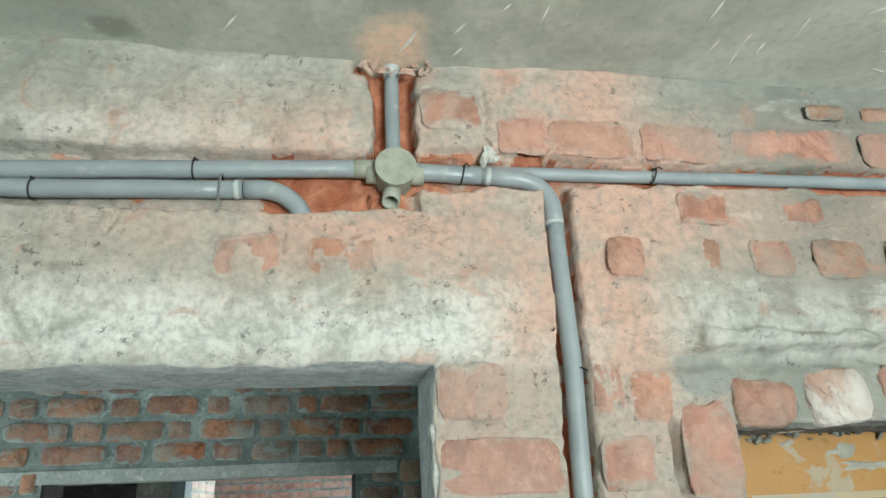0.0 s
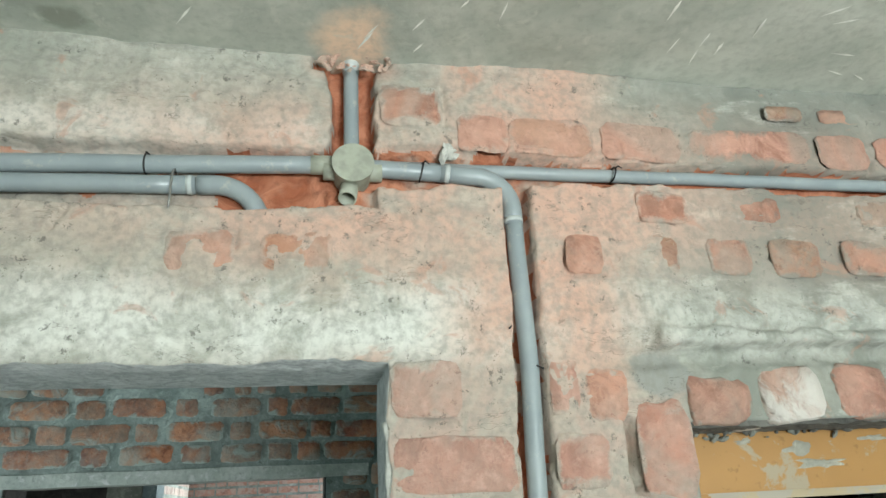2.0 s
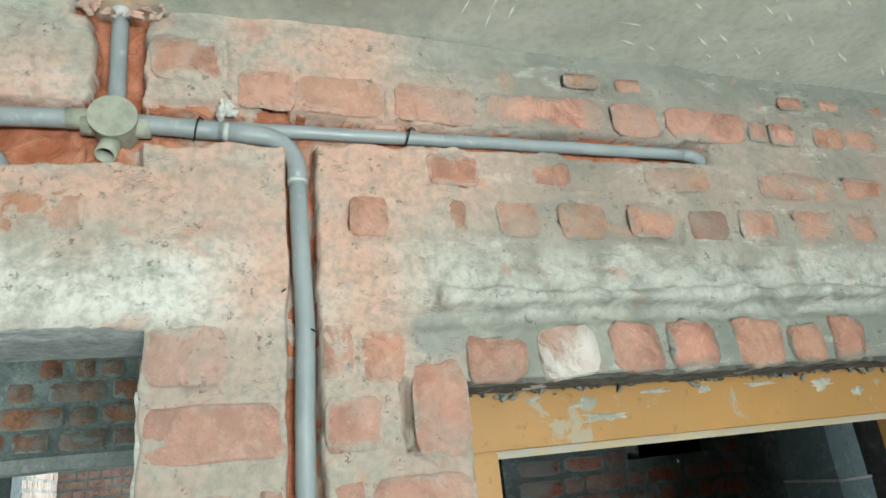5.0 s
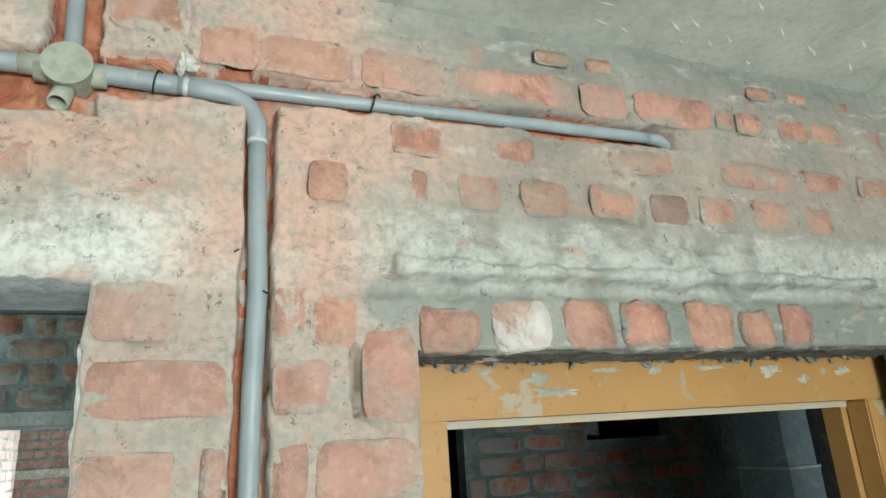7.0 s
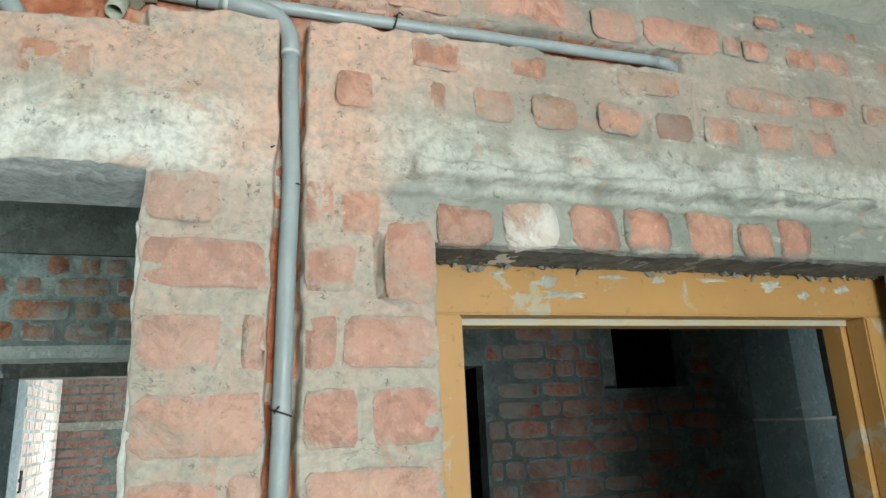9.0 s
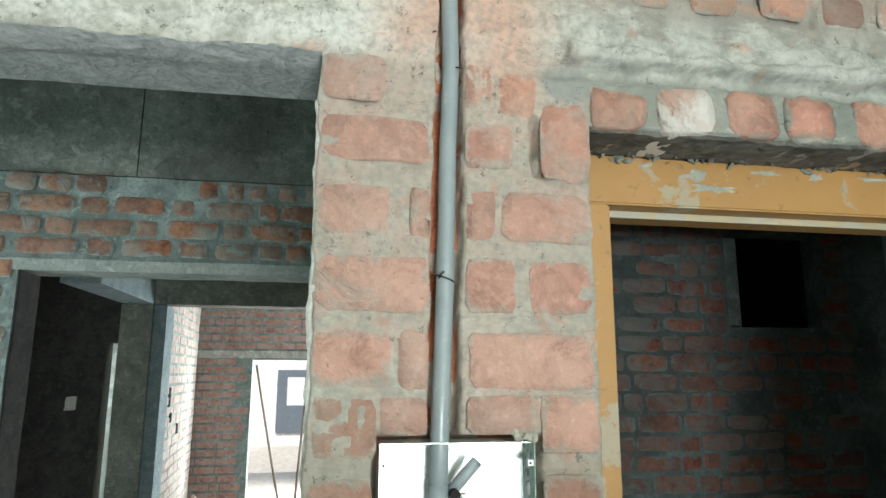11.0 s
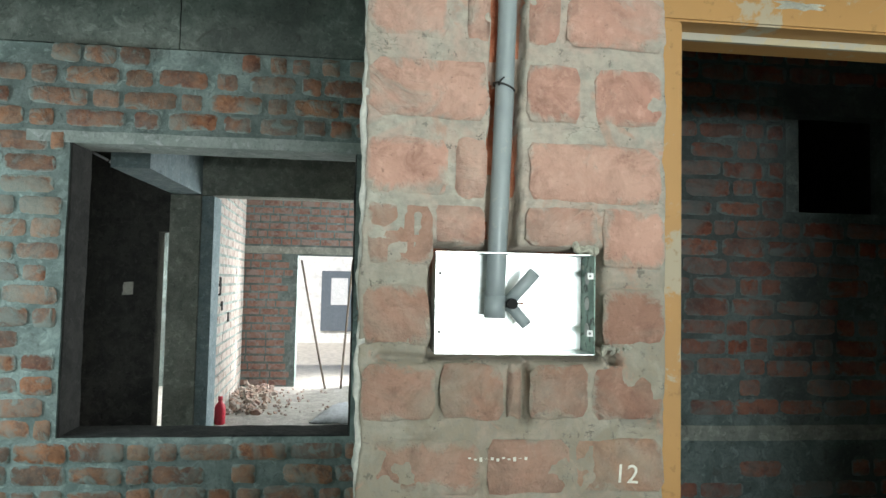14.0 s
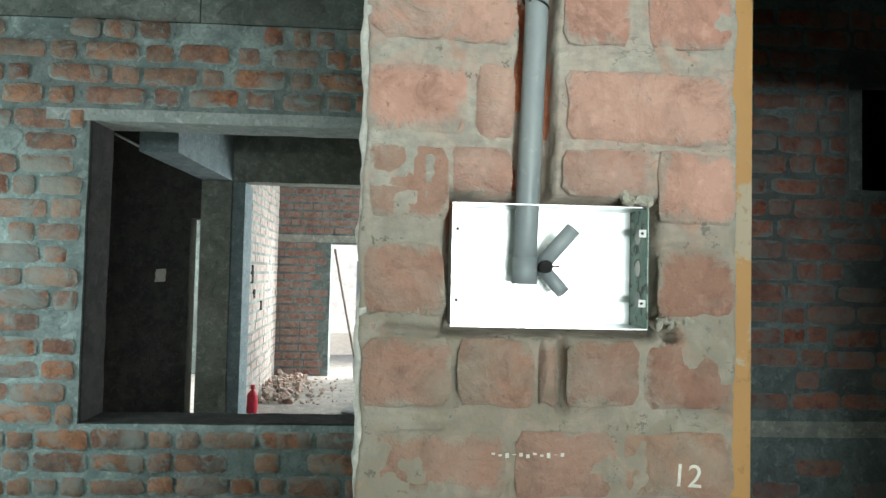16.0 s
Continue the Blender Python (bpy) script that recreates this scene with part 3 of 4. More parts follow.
def build_wall_face():
    xs = spans_of(-1.3, 0.02, -0.75, 0.0055, 0.04, 0.0042, WIN_R, 0.0055, 0.34, 0.0035, 0.43, 0.0055, DOOR_L, 0.006, DOOR_R, 0.0075, 2.5)
    zs = spans_of(1.0, 0.006, DOOR_Z, 0.0055, LINTEL_Z, 0.0055, 2.49, 0.0035, 2.66, 0.0055, CEIL + 0.005)
    X, Z = np.meshgrid(xs, zs, indexing="ij")
    d, chase = wall_depth(X, Z)
    # edges of the openings wander a little
    wx = 0.010 * fractal(X, Z, 12, 71, 4, 0.6) * (1 - step(0.0, 0.06, np.abs(X - WIN_R)) + 0.5 * (1 - step(0, 0.04, np.abs(X - DOOR_L))))
    wz = 0.012 * fractal(X, Z, 14, 91, 4, 0.6) * (1 - step(0.0, 0.05, np.abs(Z - LINTEL_Z)))
    co = np.stack([X + wx, WALL_Y + d, Z + wz], -1).reshape(-1, 3)
    nx, nz = len(xs), len(zs)
    cx, cz = (xs[:-1] + xs[1:]) / 2, (zs[:-1] + zs[1:]) / 2
    CX, CZ = np.meshgrid(cx, cz, indexing="ij")
    keep = ~((CX < WIN_R) & (CZ < LINTEL_Z)) & ~((CX > DOOR_L) & (CX < DOOR_R) & (CZ < DOOR_Z))
    idx = np.arange(nx * nz).reshape(nx, nz)
    quads = np.stack([idx[:-1, :-1], idx[1:, :-1], idx[1:, 1:], idx[:-1, 1:]], -1)[keep]
    cut = ((chase[:-1, :-1] + chase[1:, 1:] + chase[1:, :-1] + chase[:-1, 1:]) / 4)[keep] > 0.6
    verts, faces, kinds = co.tolist(), quads.tolist(), [int(c) for c in cut]
    # turn the free edges back into the wall
    count = {}
    for q in faces:
        for a, b in zip(q, q[1:] + q[:1]):
            count[(min(a, b), max(a, b))] = count.get((min(a, b), max(a, b)), 0) + 1
    back = {}
    for (a, b), n in count.items():
        if n == 1:
            for v in (a, b):
                if v not in back:
                    back[v] = len(verts)
                    x, y, z = verts[v]
                    if abs(z - LINTEL_Z) < 0.012 and x < WIN_R + 0.02:
                        z = LINTEL_Z
                    verts.append([x, max(1.12, y + 0.01), z])
            faces.append([a, b, back[b], back[a]])
            x, y, z = verts[a]
            kinds.append(2 if x < WIN_R + 0.03 and z < LINTEL_Z + 0.03 else 0)
    me = bpy.data.meshes.new("wall_main")
    me.from_pydata(verts, [], faces)
    me.materials.append(RENDER_COAT)
    me.materials.append(CUT_BRICK)
    me.materials.append(LINTEL_UNDER)
    me.polygons.foreach_set("material_index", kinds)
    me.polygons.foreach_set("use_smooth", [True] * len(faces))
    bm = bmesh.new()
    bm.from_mesh(me)
    bmesh.ops.recalc_face_normals(bm, faces=bm.faces[:])
    bm.to_mesh(me)
    bm.free()
    return tagged(new("wall_main", me), "brick wall smeared with grey cement, cut with chases for conduit", "wall", "", "structure")


wall_main = build_wall_face()
# the body of the wall behind its face; the unseen gap from x 2.6 to 3.05 is added to light the column
body = boxes((-3.0, -1.25, 1.04, WALL_B, 0, 3.42), (WIN_R + 0.008, DOOR_L - 0.004, 1.117, WALL_B, 0, LINTEL_Z), (-1.25, WIN_R + 0.008, 1.04, WALL_B, 0, 0.9),
             (-1.25, 2.5, 1.117, WALL_B, LINTEL_Z + 0.006, 3.42), (WIN_R + 0.008, DOOR_L - 0.004, 1.045, 1.117, 0, 1.0),
             (DOOR_L - 0.004, 1.99, 1.117, WALL_B, DOOR_Z + 0.004, LINTEL_Z + 0.006), (1.99, 2.5, 1.125, WALL_B, 0, LINTEL_Z + 0.006), (2.5, 2.6, 1.04, WALL_B, 0, 3.42), (3.05, 4.8, 1.04, WALL_B, 0, 3.42), (2.6, 3.05, 1.04, WALL_B, 0, 0.9), (2.6, 3.05, 1.04, WALL_B, 2.2, 3.42))
part("wall_body", body, RENDER_COAT, wall_main)
# cast lintel over the window: its rough underside and the jamb's reveal
part("lintel_soffit", rough_boxes((-1.25, 0.172, 1.115, WALL_B, LINTEL_Z + 0.002, LINTEL_Z + 0.03), cell=0.02, amp=0.0035), LINTEL_UNDER, wall_main, "rough grey underside of a cast lintel")
part("window_jamb", rough_boxes((0.160, 0.185, 1.10, WALL_B, 0.9, LINTEL_Z), cell=0.03, amp=0.004, seed=3), LINTEL_UNDER, wall_main, "cement-covered jamb of the window opening")

# ceiling, scored with chisel marks for plaster
ceil_bm = bmesh.new()
bmesh.ops.create_grid(ceil_bm, x_segments=60, y_segments=40, size=0.5)
bmesh.ops.transform(ceil_bm, verts=ceil_bm.verts[:], matrix=Matrix.Translation((0.4, -1.2, CEIL)) @ Matrix.Diagonal((6.8, 4.6, 1, 1)))
for v in ceil_bm.verts:
    v.co.z += 0.006 * noise.noise(v.co * 2.5)
bmesh.ops.solidify(ceil_bm, geom=ceil_bm.faces[:], thickness=-0.12)
rng = random.Random(5)
for i in range(190):
    x, y = rng.uniform(-0.9, 2.6), rng.uniform(0.1, 1.0)
    if x < 0.05 and rng.random() < 0.3:
        continue
    far = max(0.0, min(1.0, (x - 0.85) / 0.3))
    ang = radians(-62 + 94 * far + rng.uniform(-7, 7)) if x < 0.3 or far else radians(-92 + rng.uniform(-7, 7))
    L, w = rng.uniform(0.013, 0.032), rng.uniform(0.0018, 0.0034)
    u, n = Vector((math.cos(ang), math.sin(ang), 0)), Vector((-math.sin(ang), math.cos(ang), 0))
    c = Vector((x, y, CEIL - 0.0014 + 0.006 * noise.noise(Vector((x, y, CEIL)) * 2.5)))
    f = [ceil_bm.verts.new(p) for p in (c - u * L, c + n * w + u * L * 0.3, c + u * L, c - n * w + u * L * 0.3)]
    top = ceil_bm.verts.new(c + Vector((0, 0, -0.0001)))
    for a, b in zip(f, f[1:] + f[:1]):
        face = ceil_bm.faces.new((a, b, top))
        face.material_index = 1
ceiling = structure("ceiling", ceil_bm, (SLAB, CHIP), "grey concrete slab soffit scored with pale chisel marks", "ceiling")

structure("floor", rough_boxes((-4.2, 4.8, -3.8, 9.62, -0.1, 0.0), cell=0.4, amp=0.003), SCREED, "bare cement floor strewn with dust", "floor")
# the last box is an unseen slab outside, added to block the sun
structure("wall_south", boxes((-3.2, -0.1, -2.65, -2.4, 0, 3), (1.62, 4.0, -2.65, -2.4, 0, 3), (-0.1, 1.62, -2.65, -2.4, 0, 1.1), (-0.1, 1.62, -2.65, -2.4, 2.75, 3), (-1.0, 2.8, -5.0, -2.65, 2.85, 3)), BOUNCE_WALL, "cement-smeared wall with an open window", "wall")
structure("wall_room_west", boxes((-3.2, -3.0, -2.4, 1.03, 0, 3)), BOUNCE_WALL, "unseen wall, pale to bounce light into the room", "wall")
structure("wall_room_east", boxes((3.8, 4.0, -2.4, 1.04, 0, 3)), BOUNCE_WALL, "unseen wall, pale to bounce light into the room", "wall")
# added behind the pier, out of view, to keep hall light from the door room
structure("wall_light_block", boxes((0.44, 0.56, 1.262, 3.345, 0, 3.42)), MORTAR_FAR, "unseen partition added to block the hall's light", "wall")
# the opening is out of view, added for the hall's fill lamp
structure("wall_west", boxes((-3.2, -3.0, 1.04, 1.26, 0, 3.4), (-3.2, -3.0, 1.26, 1.8, 0, 3.4), (-3.2, -3.0, 2.8, 3.6, 0, 3.4), (-3.2, -3.0, 1.8, 2.8, 0, 1.0), (-3.2, -3.0, 1.8, 2.8, 2.4, 3.4)), MORTAR_FAR, "bare mortar wall", "wall")
structure("wall_east", boxes((4.6, 4.8, 1.04, 3.6, 0, 3.4)), MORTAR_FAR, "bare mortar wall", "wall")

# ---- bricks ----


def brick_mesh(name, material, seed, rough=0.03, deep=False, square=7.0):
    """A unit block, x and z from -0.5 to 0.5, with a wandering worn outline and a domed face at y = 0; deep: with its full sides, else its rim sinks into the mortar."""
    rng = random.Random(seed)
    bm = bmesh.new()
    n, p = 22, square * rng.uniform(0.8, 1.2)
    waves = [(k, rng.uniform(0, 6.3), rng.uniform(0.2, 1.0) / k) for k in (2, 3, 5, 7)]
    jig = []
    for i in range(n):
        a = 2 * math.pi * (i + rng.uniform(-0.2, 0.2)) / n
        c, d = math.cos(a), math.sin(a)
        r = (abs(c) ** p + abs(d) ** p) ** (-1 / p)
        wob = 1 + rough * (sum(w * math.sin(k * a + f) for k, f, w in waves) + rng.uniform(-0.35, 0.35))
        jig.append((0.5 * r * c * (1 + (wob - 1) * 0.5), 0.5 * r * d * wob))
    rim, bulge = (0.05, 0.93) if deep else (0.08, 0.95)
    ring = [bm.verts.new((x, rim, z)) for x, z in jig]
    face = [bm.verts.new((x * (bulge + 0.04), rng.uniform(-0.02, 0.02) - (0.0 if deep else 0.02), z * bulge * 0.96)) for x, z in jig]
    mid = bm.verts.new((rng.uniform(-0.15, 0.15), rng.uniform(-0.07, -0.03), rng.uniform(-0.15, 0.15)))
    back = [bm.verts.new((x, 1.0, z)) for x, z in jig] if deep else None
    for i in range(n):
        j = (i + 1) % n
        bm.faces.new((mid, face[i], face[j]))
        bm.faces.new((face[i], ring[i], ring[j], face[j]))
        if deep:
            bm.faces.new((ring[i], back[i], back[j], ring[j]))
    return mesh_of(name, bm, material, smooth=True)


def brick_set(material, count, seed, rough=0.03, deep=False, square=7.0):
    return [brick_mesh("brick", material, seed + i, rough, deep, square) for i in range(count)]


def lay(parent, mesh, x0, x1, z0, z1, y, depth, turn=0.0, name="brick"):
    o = new(name, mesh)
    o.parent = parent
    o.matrix_basis = pose((x0 + x1) / 2, y, (z0 + z1) / 2, 0, turn, 0) @ Matrix.Diagonal((x1 - x0, depth, z1 - z0, 1))
    return o


NEAR, ORANGE = brick_set(BRICK_NEAR, 10, 10, 0.10, False, 15.0), brick_set(BRICK_ORANGE, 10, 30, 0.10)
CLEAN, LOW_SHADED = brick_set(BRICK_CLEAN, 8, 70, 0.20, True, 6.0), brick_set(BRICK_SHADED_BROWN, 6, 90, 0.10, False, 12.0)
LIMED, BROWN = brick_set(BRICK_LIMED, 3, 50, 0.06, True), brick_set(BRICK_BROWN, 3, 60)
FRESH = brick_set(BRICK_CLEAN, 8, 170, 0.12)
rng = random.Random(3)
for z, h, *ends in PIER:
    for a, b in ends:
        lay(wall_main, rng.choice(LOW_SHADED if z < 1.45 or (z < 1.6 and a < 0.2) else NEAR), a, b, z + rng.uniform(-0.003, 0.003), z + h, WALL_Y - rng.uniform(0.0, 0.0025), 0.05, rng.uniform(-0.8, 0.8))
lay(wall_main, ORANGE[2], 0.480, 0.552, 2.150, 2.238, WALL_Y - 0.001, 0.05, 2)
lay(wall_main, FRESH[2], 0.560, 0.654, 2.030, 2.182, WALL_Y - 0.004, 0.05, -1)
# headers over the door frame
HEADERS = ((0.661, 0.771, CLEAN[0]), (0.797, 0.912, LIMED[0]), (0.941, 1.050, CLEAN[3]), (1.068, 1.179, CLEAN[4]), (1.225, 1.345, CLEAN[1]), (1.365, 1.450, CLEAN[5]), (1.478, 1.563, CLEAN[6]))
for a, b, me in HEADERS:
    lay(wall_main, me, a, b, 2.140, 2.240 + rng.uniform(-0.020, 0.004), WALL_Y - 0.006, 0.14, rng.uniform(-5, 5))
for z, h, *ends in SHOWING:
    for a, b in ends:
        lay(wall_main, rng.choice(FRESH if z in (2.634, 2.646) else ORANGE), a, b, z + rng.uniform(-0.004, 0.004), z + h, WALL_Y + (rng.uniform(-0.005, -0.002) if z == 2.634 else rng.uniform(-0.0028, 0.0002)), 0.05, rng.uniform(-2.5, 2.5))
lay(wall_main, BROWN[0], 1.184, 1.280, 2.404, 2.470, WALL_Y - 0.002, 0.05)

# ---- door frame ----
door_frame = thing("door_frame", "ochre-primed timber door frame splashed with cement, no leaf", "door frame")
FY = 1.165


def frame_bar(name, front, back, label=""):
    bm = boxes(front, bevel=0.004)
    boxes(back, bm=bm)
    return part(name, bm, OCHRE, door_frame, label)


frame_bar("head", (0.660, 1.985, FY, FY + 0.06, 2.033, 2.138), (0.660, 1.985, FY + 0.061, FY + 0.115, 2.019, 2.138))
part("rebate", boxes((0.752, 1.856, FY + 0.052, FY + 0.0605, 2.018, 2.0325)), OCHRE_PALE, door_frame, "bare pale rebate of the frame head")
frame_bar("left_jamb", (0.660, 0.752, FY, FY + 0.06, 0.0, 2.0325), (0.660, 0.740, FY + 0.061, FY + 0.115, 0, 2.0185))
frame_bar("right_jamb", (1.860, 1.985, FY, FY + 0.06, 0.0, 2.0325), (1.842, 1.985, FY + 0.061, FY + 0.115, 0, 2.0185))
# cement splashes clinging under the bricks, along the frame's head
rng = random.Random(8)


def crumbs(count, x0, x1, y0, y1, z0, z1, small, large, seed):
    """Broken bits of mortar, each a dented lump, crowded into one strip."""
    r = random.Random(seed)
    bm = bmesh.new()
    for _ in range(count):
        size = r.uniform(small, large)
        at = Vector((r.uniform(x0, x1), r.uniform(y0, y1), r.uniform(z0, z1)))
        lump = bmesh.ops.create_icosphere(bm, subdivisions=2, radius=size)["verts"]
        turn = Matrix.Rotation(r.uniform(0, 6), 3, Vector((r.uniform(-1, 1), 1, r.uniform(-1, 1))))
        off = Vector((r.uniform(0, 50), 0, 0))
        for v in lump:
            p = v.co * (1 + 0.55 * noise.noise(v.co / size * 1.3 + off))
            v.co = turn @ Vector((p.x * 1.7, p.y, p.z * 0.8)) + at
    return bm


# dark rough sheet under the header bricks, put in for their shade
bm = rough_boxes((0.658, 1.90, 1.040, 1.165, 2.1370, 2.149), cell=0.011, amp=0.002, seed=2)
for i in range(1, 116):
    bmesh.ops.bisect_plane(bm, geom=bm.verts[:] + bm.edges[:] + bm.faces[:], plane_co=(0.658 + i * 0.0107, 0, 0), plane_no=(1, 0, 0))
for v in bm.verts:
    v.co += noise.noise_vector(v.co * 45) * 0.004 + noise.noise_vector(v.co * 18) * 0.004
part("underside_shade", bm, MORTAR_BED_SHADED, wall_main, "dark layer under the brick ends, for their shade")
part("mortar_bed", crumbs(70, 0.66, 1.95, 1.138, 1.166, 2.134, 2.146, 0.002, 0.006, 5), MORTAR_BED_SHADED, wall_main, "crumbly dark mortar between bricks and frame")
part("loose_cement", crumbs(60, 0.66, 1.95, 1.152, 1.166, 2.126, 2.142, 0.002, 0.007, 6), RENDER_COAT, wall_main, "grey cement bits stuck under the bricks")


def splash(x, z, w, h, seed):
    """A thin ragged patch of cement that ran down the frame's head."""
    r = random.Random(seed)
    bm = bmesh.new()
    mid = bm.verts.new((x, FY - 0.0035, z))
    ring = []
    for i in range(28):
        a = 2 * math.pi * i / 28
        k = 0.75 + 0.6 * noise.noise(Vector((math.cos(a) * 1.6, math.sin(a) * 1.6, seed * 7.3))) + r.uniform(-0.12, 0.12)
        ring.append((x + w * k * math.cos(a) + 0.3 * h * math.sin(a), z + h * k * math.sin(a)))
    top = [bm.verts.new((x + (p - x) * 0.8, FY - 0.0025, z + (q - z) * 0.8)) for p, q in ring]
    low = [bm.verts.new((p, FY + 0.0006, q)) for p, q in ring]
    for i in range(28):
        j = (i + 1) % 28
        bm.faces.new((mid, top[i], top[j]))
        bm.faces.new((top[i], low[i], low[j], top[j]))
    bmesh.ops.recalc_face_normals(bm, faces=bm.faces[:])
    return part("cement_splash", bm, SPLASH, door_frame, "grey cement splashed on the primer", smooth=True)


for i, (x, z, w, h) in enumerate(((0.935, 2.078, 0.060, 0.013), (0.895, 2.105, 0.030, 0.014), (1.16, 2.116, 0.022, 0.010), (1.05, 2.120, 0.035, 0.008),
                                  (1.47, 2.108, 0.045, 0.016), (1.56, 2.086, 0.022, 0.012), (1.30, 2.119, 0.050, 0.008), (0.79, 2.120, 0.022, 0.007), (1.68, 2.105, 0.040, 0.014))):
    splash(0.2 + (x - 0.2) * 1.08, z, w * 1.08, h, i + 1)

# pale crust down the pier's edge, thicker below
bm = rough_boxes((0.1545, 0.166, 1.037, 1.066, 0.95, 2.16), cell=0.03, amp=0.002, seed=9)
for i in range(1, 120):
    bmesh.ops.bisect_plane(bm, geom=bm.verts[:] + bm.edges[:] + bm.faces[:], plane_co=(0, 0, 0.95 + i * 0.0101), plane_no=(0, 0, 1))
for v in bm.verts:
    fat = 0.0045 + 0.006 * max(0.0, min(1.0, (1.5 - v.co.z) / 0.25))
    v.co += noise.noise_vector(v.co * 38) * fat + noise.noise_vector(v.co * 11 + Vector((4, 0, 0))) * fat * 1.2
part("edge_plaster", bm, LUMP_WHITE, wall_main, "pale plaster lumps along the pier's edge", smooth=True)

# broken cement round the hole in the slab
bm = bmesh.new()
for i in range(90):
    a = rng.uniform(0, 2 * math.pi)
    r = rng.uniform(0.030, 0.068)
    res = bmesh.ops.create_icosphere(bm, subdivisions=2, radius=rng.uniform(0.002, 0.0065))
    bmesh.ops.transform(bm, verts=res["verts"], matrix=pose(0.102 + 1.0 * r * math.cos(a), 1.027 - 0.25 * r * abs(math.sin(a)), CEIL - 0.008 + 0.55 * r * math.sin(a)) @ Matrix.Diagonal((1.2, 0.7, 0.8, 1)))
for v in bm.verts:
    v.co += noise.noise_vector(v.co * 60) * 0.007 + noise.noise_vector(v.co * 150) * 0.003
part("broken_edge", bm, RENDER_COAT, wall_main, "broken dusty cement round the conduit hole")

# ---- conduits ----
PY = 1.052


def conduit(label, *segments):
    """One pipe run; segments of (name, path, radius, material)."""
    o = thing("conduit", label, "conduit pipe", "conduits in the wall chases")
    for name, path, r, m in segments:
        part(name, tube(path, r), m, o, smooth=True)
    return o


RP, RT = 0.0158, 0.0128
conduit("long grey PVC conduit running along the chase to a junction box",
        ("pipe", sagging((-1.6, PY, 2.536), (0.052, PY, 2.605), 24, 0.002), RP, PVC), ("coupler", sagging((0.030, PY, 2.604), (0.075, PY, 2.605), 2, 0), RP + 0.0016, CAP))
bend = [Vector((-0.155, PY, 2.557))] + arc((-0.126, PY, 2.482), 0.0757, 96, 22, (1, 0, 0), (0, 0, 1)) + [Vector((-0.042, PY + 0.02, 2.496))]
conduit("grey PVC conduit ending in a bend that dives into the wall",
        ("pipe", sagging((-1.6, PY, 2.520), (-0.158, PY, 2.5565), 20, 0.002), RP, PVC), ("bend", bend, RP + 0.0008, PVC), ("coupler", [(-0.172, PY, 2.556), (-0.163, PY, 2.5565)], RP + 0.0012, SOCKET_PVC))
elbow = [(0.26, PY, 2.598), (0.31, PY, 2.595)] + [tuple(p) for p in arc((0.325, PY, 2.528), 0.066, 88, 0, (1, 0, 0), (0, 0, 1), 14)] + [(0.391, PY, 2.50)]
conduit("grey PVC conduit bending down the pier to the switch box",
        ("stub", sagging((0.125, PY, 2.602), (0.262, PY, 2.598), 6, 0.0006), RP + 0.0006, PVC), ("elbow", elbow, RP + 0.0012, PVC),
        ("coupler", [(0.268, PY, 2.5978), (0.277, PY, 2.597)], RP + 0.0016, SOCKET_PVC), ("coupler", [(0.391, PY, 2.512), (0.3911, PY, 2.504)], RP + 0.0016, SOCKET_PVC),
        ("pipe", sagging((0.391, PY, 2.51), (0.396, PY, 2.27), 8, 0.001) + sagging((0.396, PY, 2.24), (0.391, PY, 2.10), 4, 0.001, 2) + sagging((0.3905, PY, 2.07), (0.386, PY, 1.83), 8, 0.0015, 4) + sagging((0.385, PY, 1.80), (0.376, PY, 1.500), 9, 0.001, 7), RP, PVC),
        ("end_socket", [(0.3763, PY, 1.506), (0.3757, PY, 1.470)], RP + 0.0012, PVC))
conduit("thinner grey PVC conduit passing behind into the brickwork",
        ("pipe", sagging((0.135, PY + 0.018, 2.614), (1.225, PY - 0.004, 2.610), 24, 0.0016), RT, PVC), ("bend", [(1.22, PY - 0.004, 2.610), (1.25, PY - 0.003, 2.608), (1.275, PY + 0.006, 2.602), (1.29, PY + 0.022, 2.594)], RT + 0.0006, PVC))
conduit("grey PVC conduit rising from the junction box into the slab",
        ("pipe", sagging((0.101, PY, 2.61), (0.0985, PY - 0.004, 2.82), 8, 0.0008), RT + 0.001, PVC), ("socket", [(0.0985, PY - 0.004, 2.800), (0.098, PY - 0.004, 2.845)], RT + 0.003, SOCKET_PVC))

# round junction box with a lid and a spare outlet
jb = thing("junction_box", "round olive-grey plastic junction box with an open outlet below", "junction box")
JX, JZ = 0.102, 2.592
bm = tube([(JX, PY + 0.02, JZ), (JX, 1.018, JZ)], 0.0335, 32)
part("body", bm, CAP, jb, smooth=False)
bm = tube([(JX, 1.019, JZ), (JX, 1.012, JZ)], 0.0365, 32)
bmesh.ops.bevel(bm, geom=[e for e in bm.edges if len(e.link_faces) == 2 and e.calc_face_angle(0) > 1.0], offset=0.002, segments=2, affect="EDGES")
part("lid", bm, CAP, jb, "dusty olive lid")
part("outlet", tube([(JX - 0.003, PY - 0.006, JZ - 0.025), (JX - 0.009, PY - 0.026, JZ - 0.064)], 0.0158, 20, hollow=0.003), CAP, jb, smooth=True)
part("socket", tube([(JX + 0.02, PY, JZ + 0.002), (JX + 0.052, PY, JZ + 0.003)], 0.0180, 20), CAP, jb, smooth=True)
part("socket", tube([(JX - 0.02, PY, JZ + 0.002), (JX - 0.050, PY, JZ + 0.003)], 0.0180, 20), CAP, jb, smooth=True)
part("socket", tube([(JX, PY, JZ + 0.02), (JX, PY, JZ + 0.046)], 0.0165, 20), CAP, jb, smooth=True)

# wire ties and nails


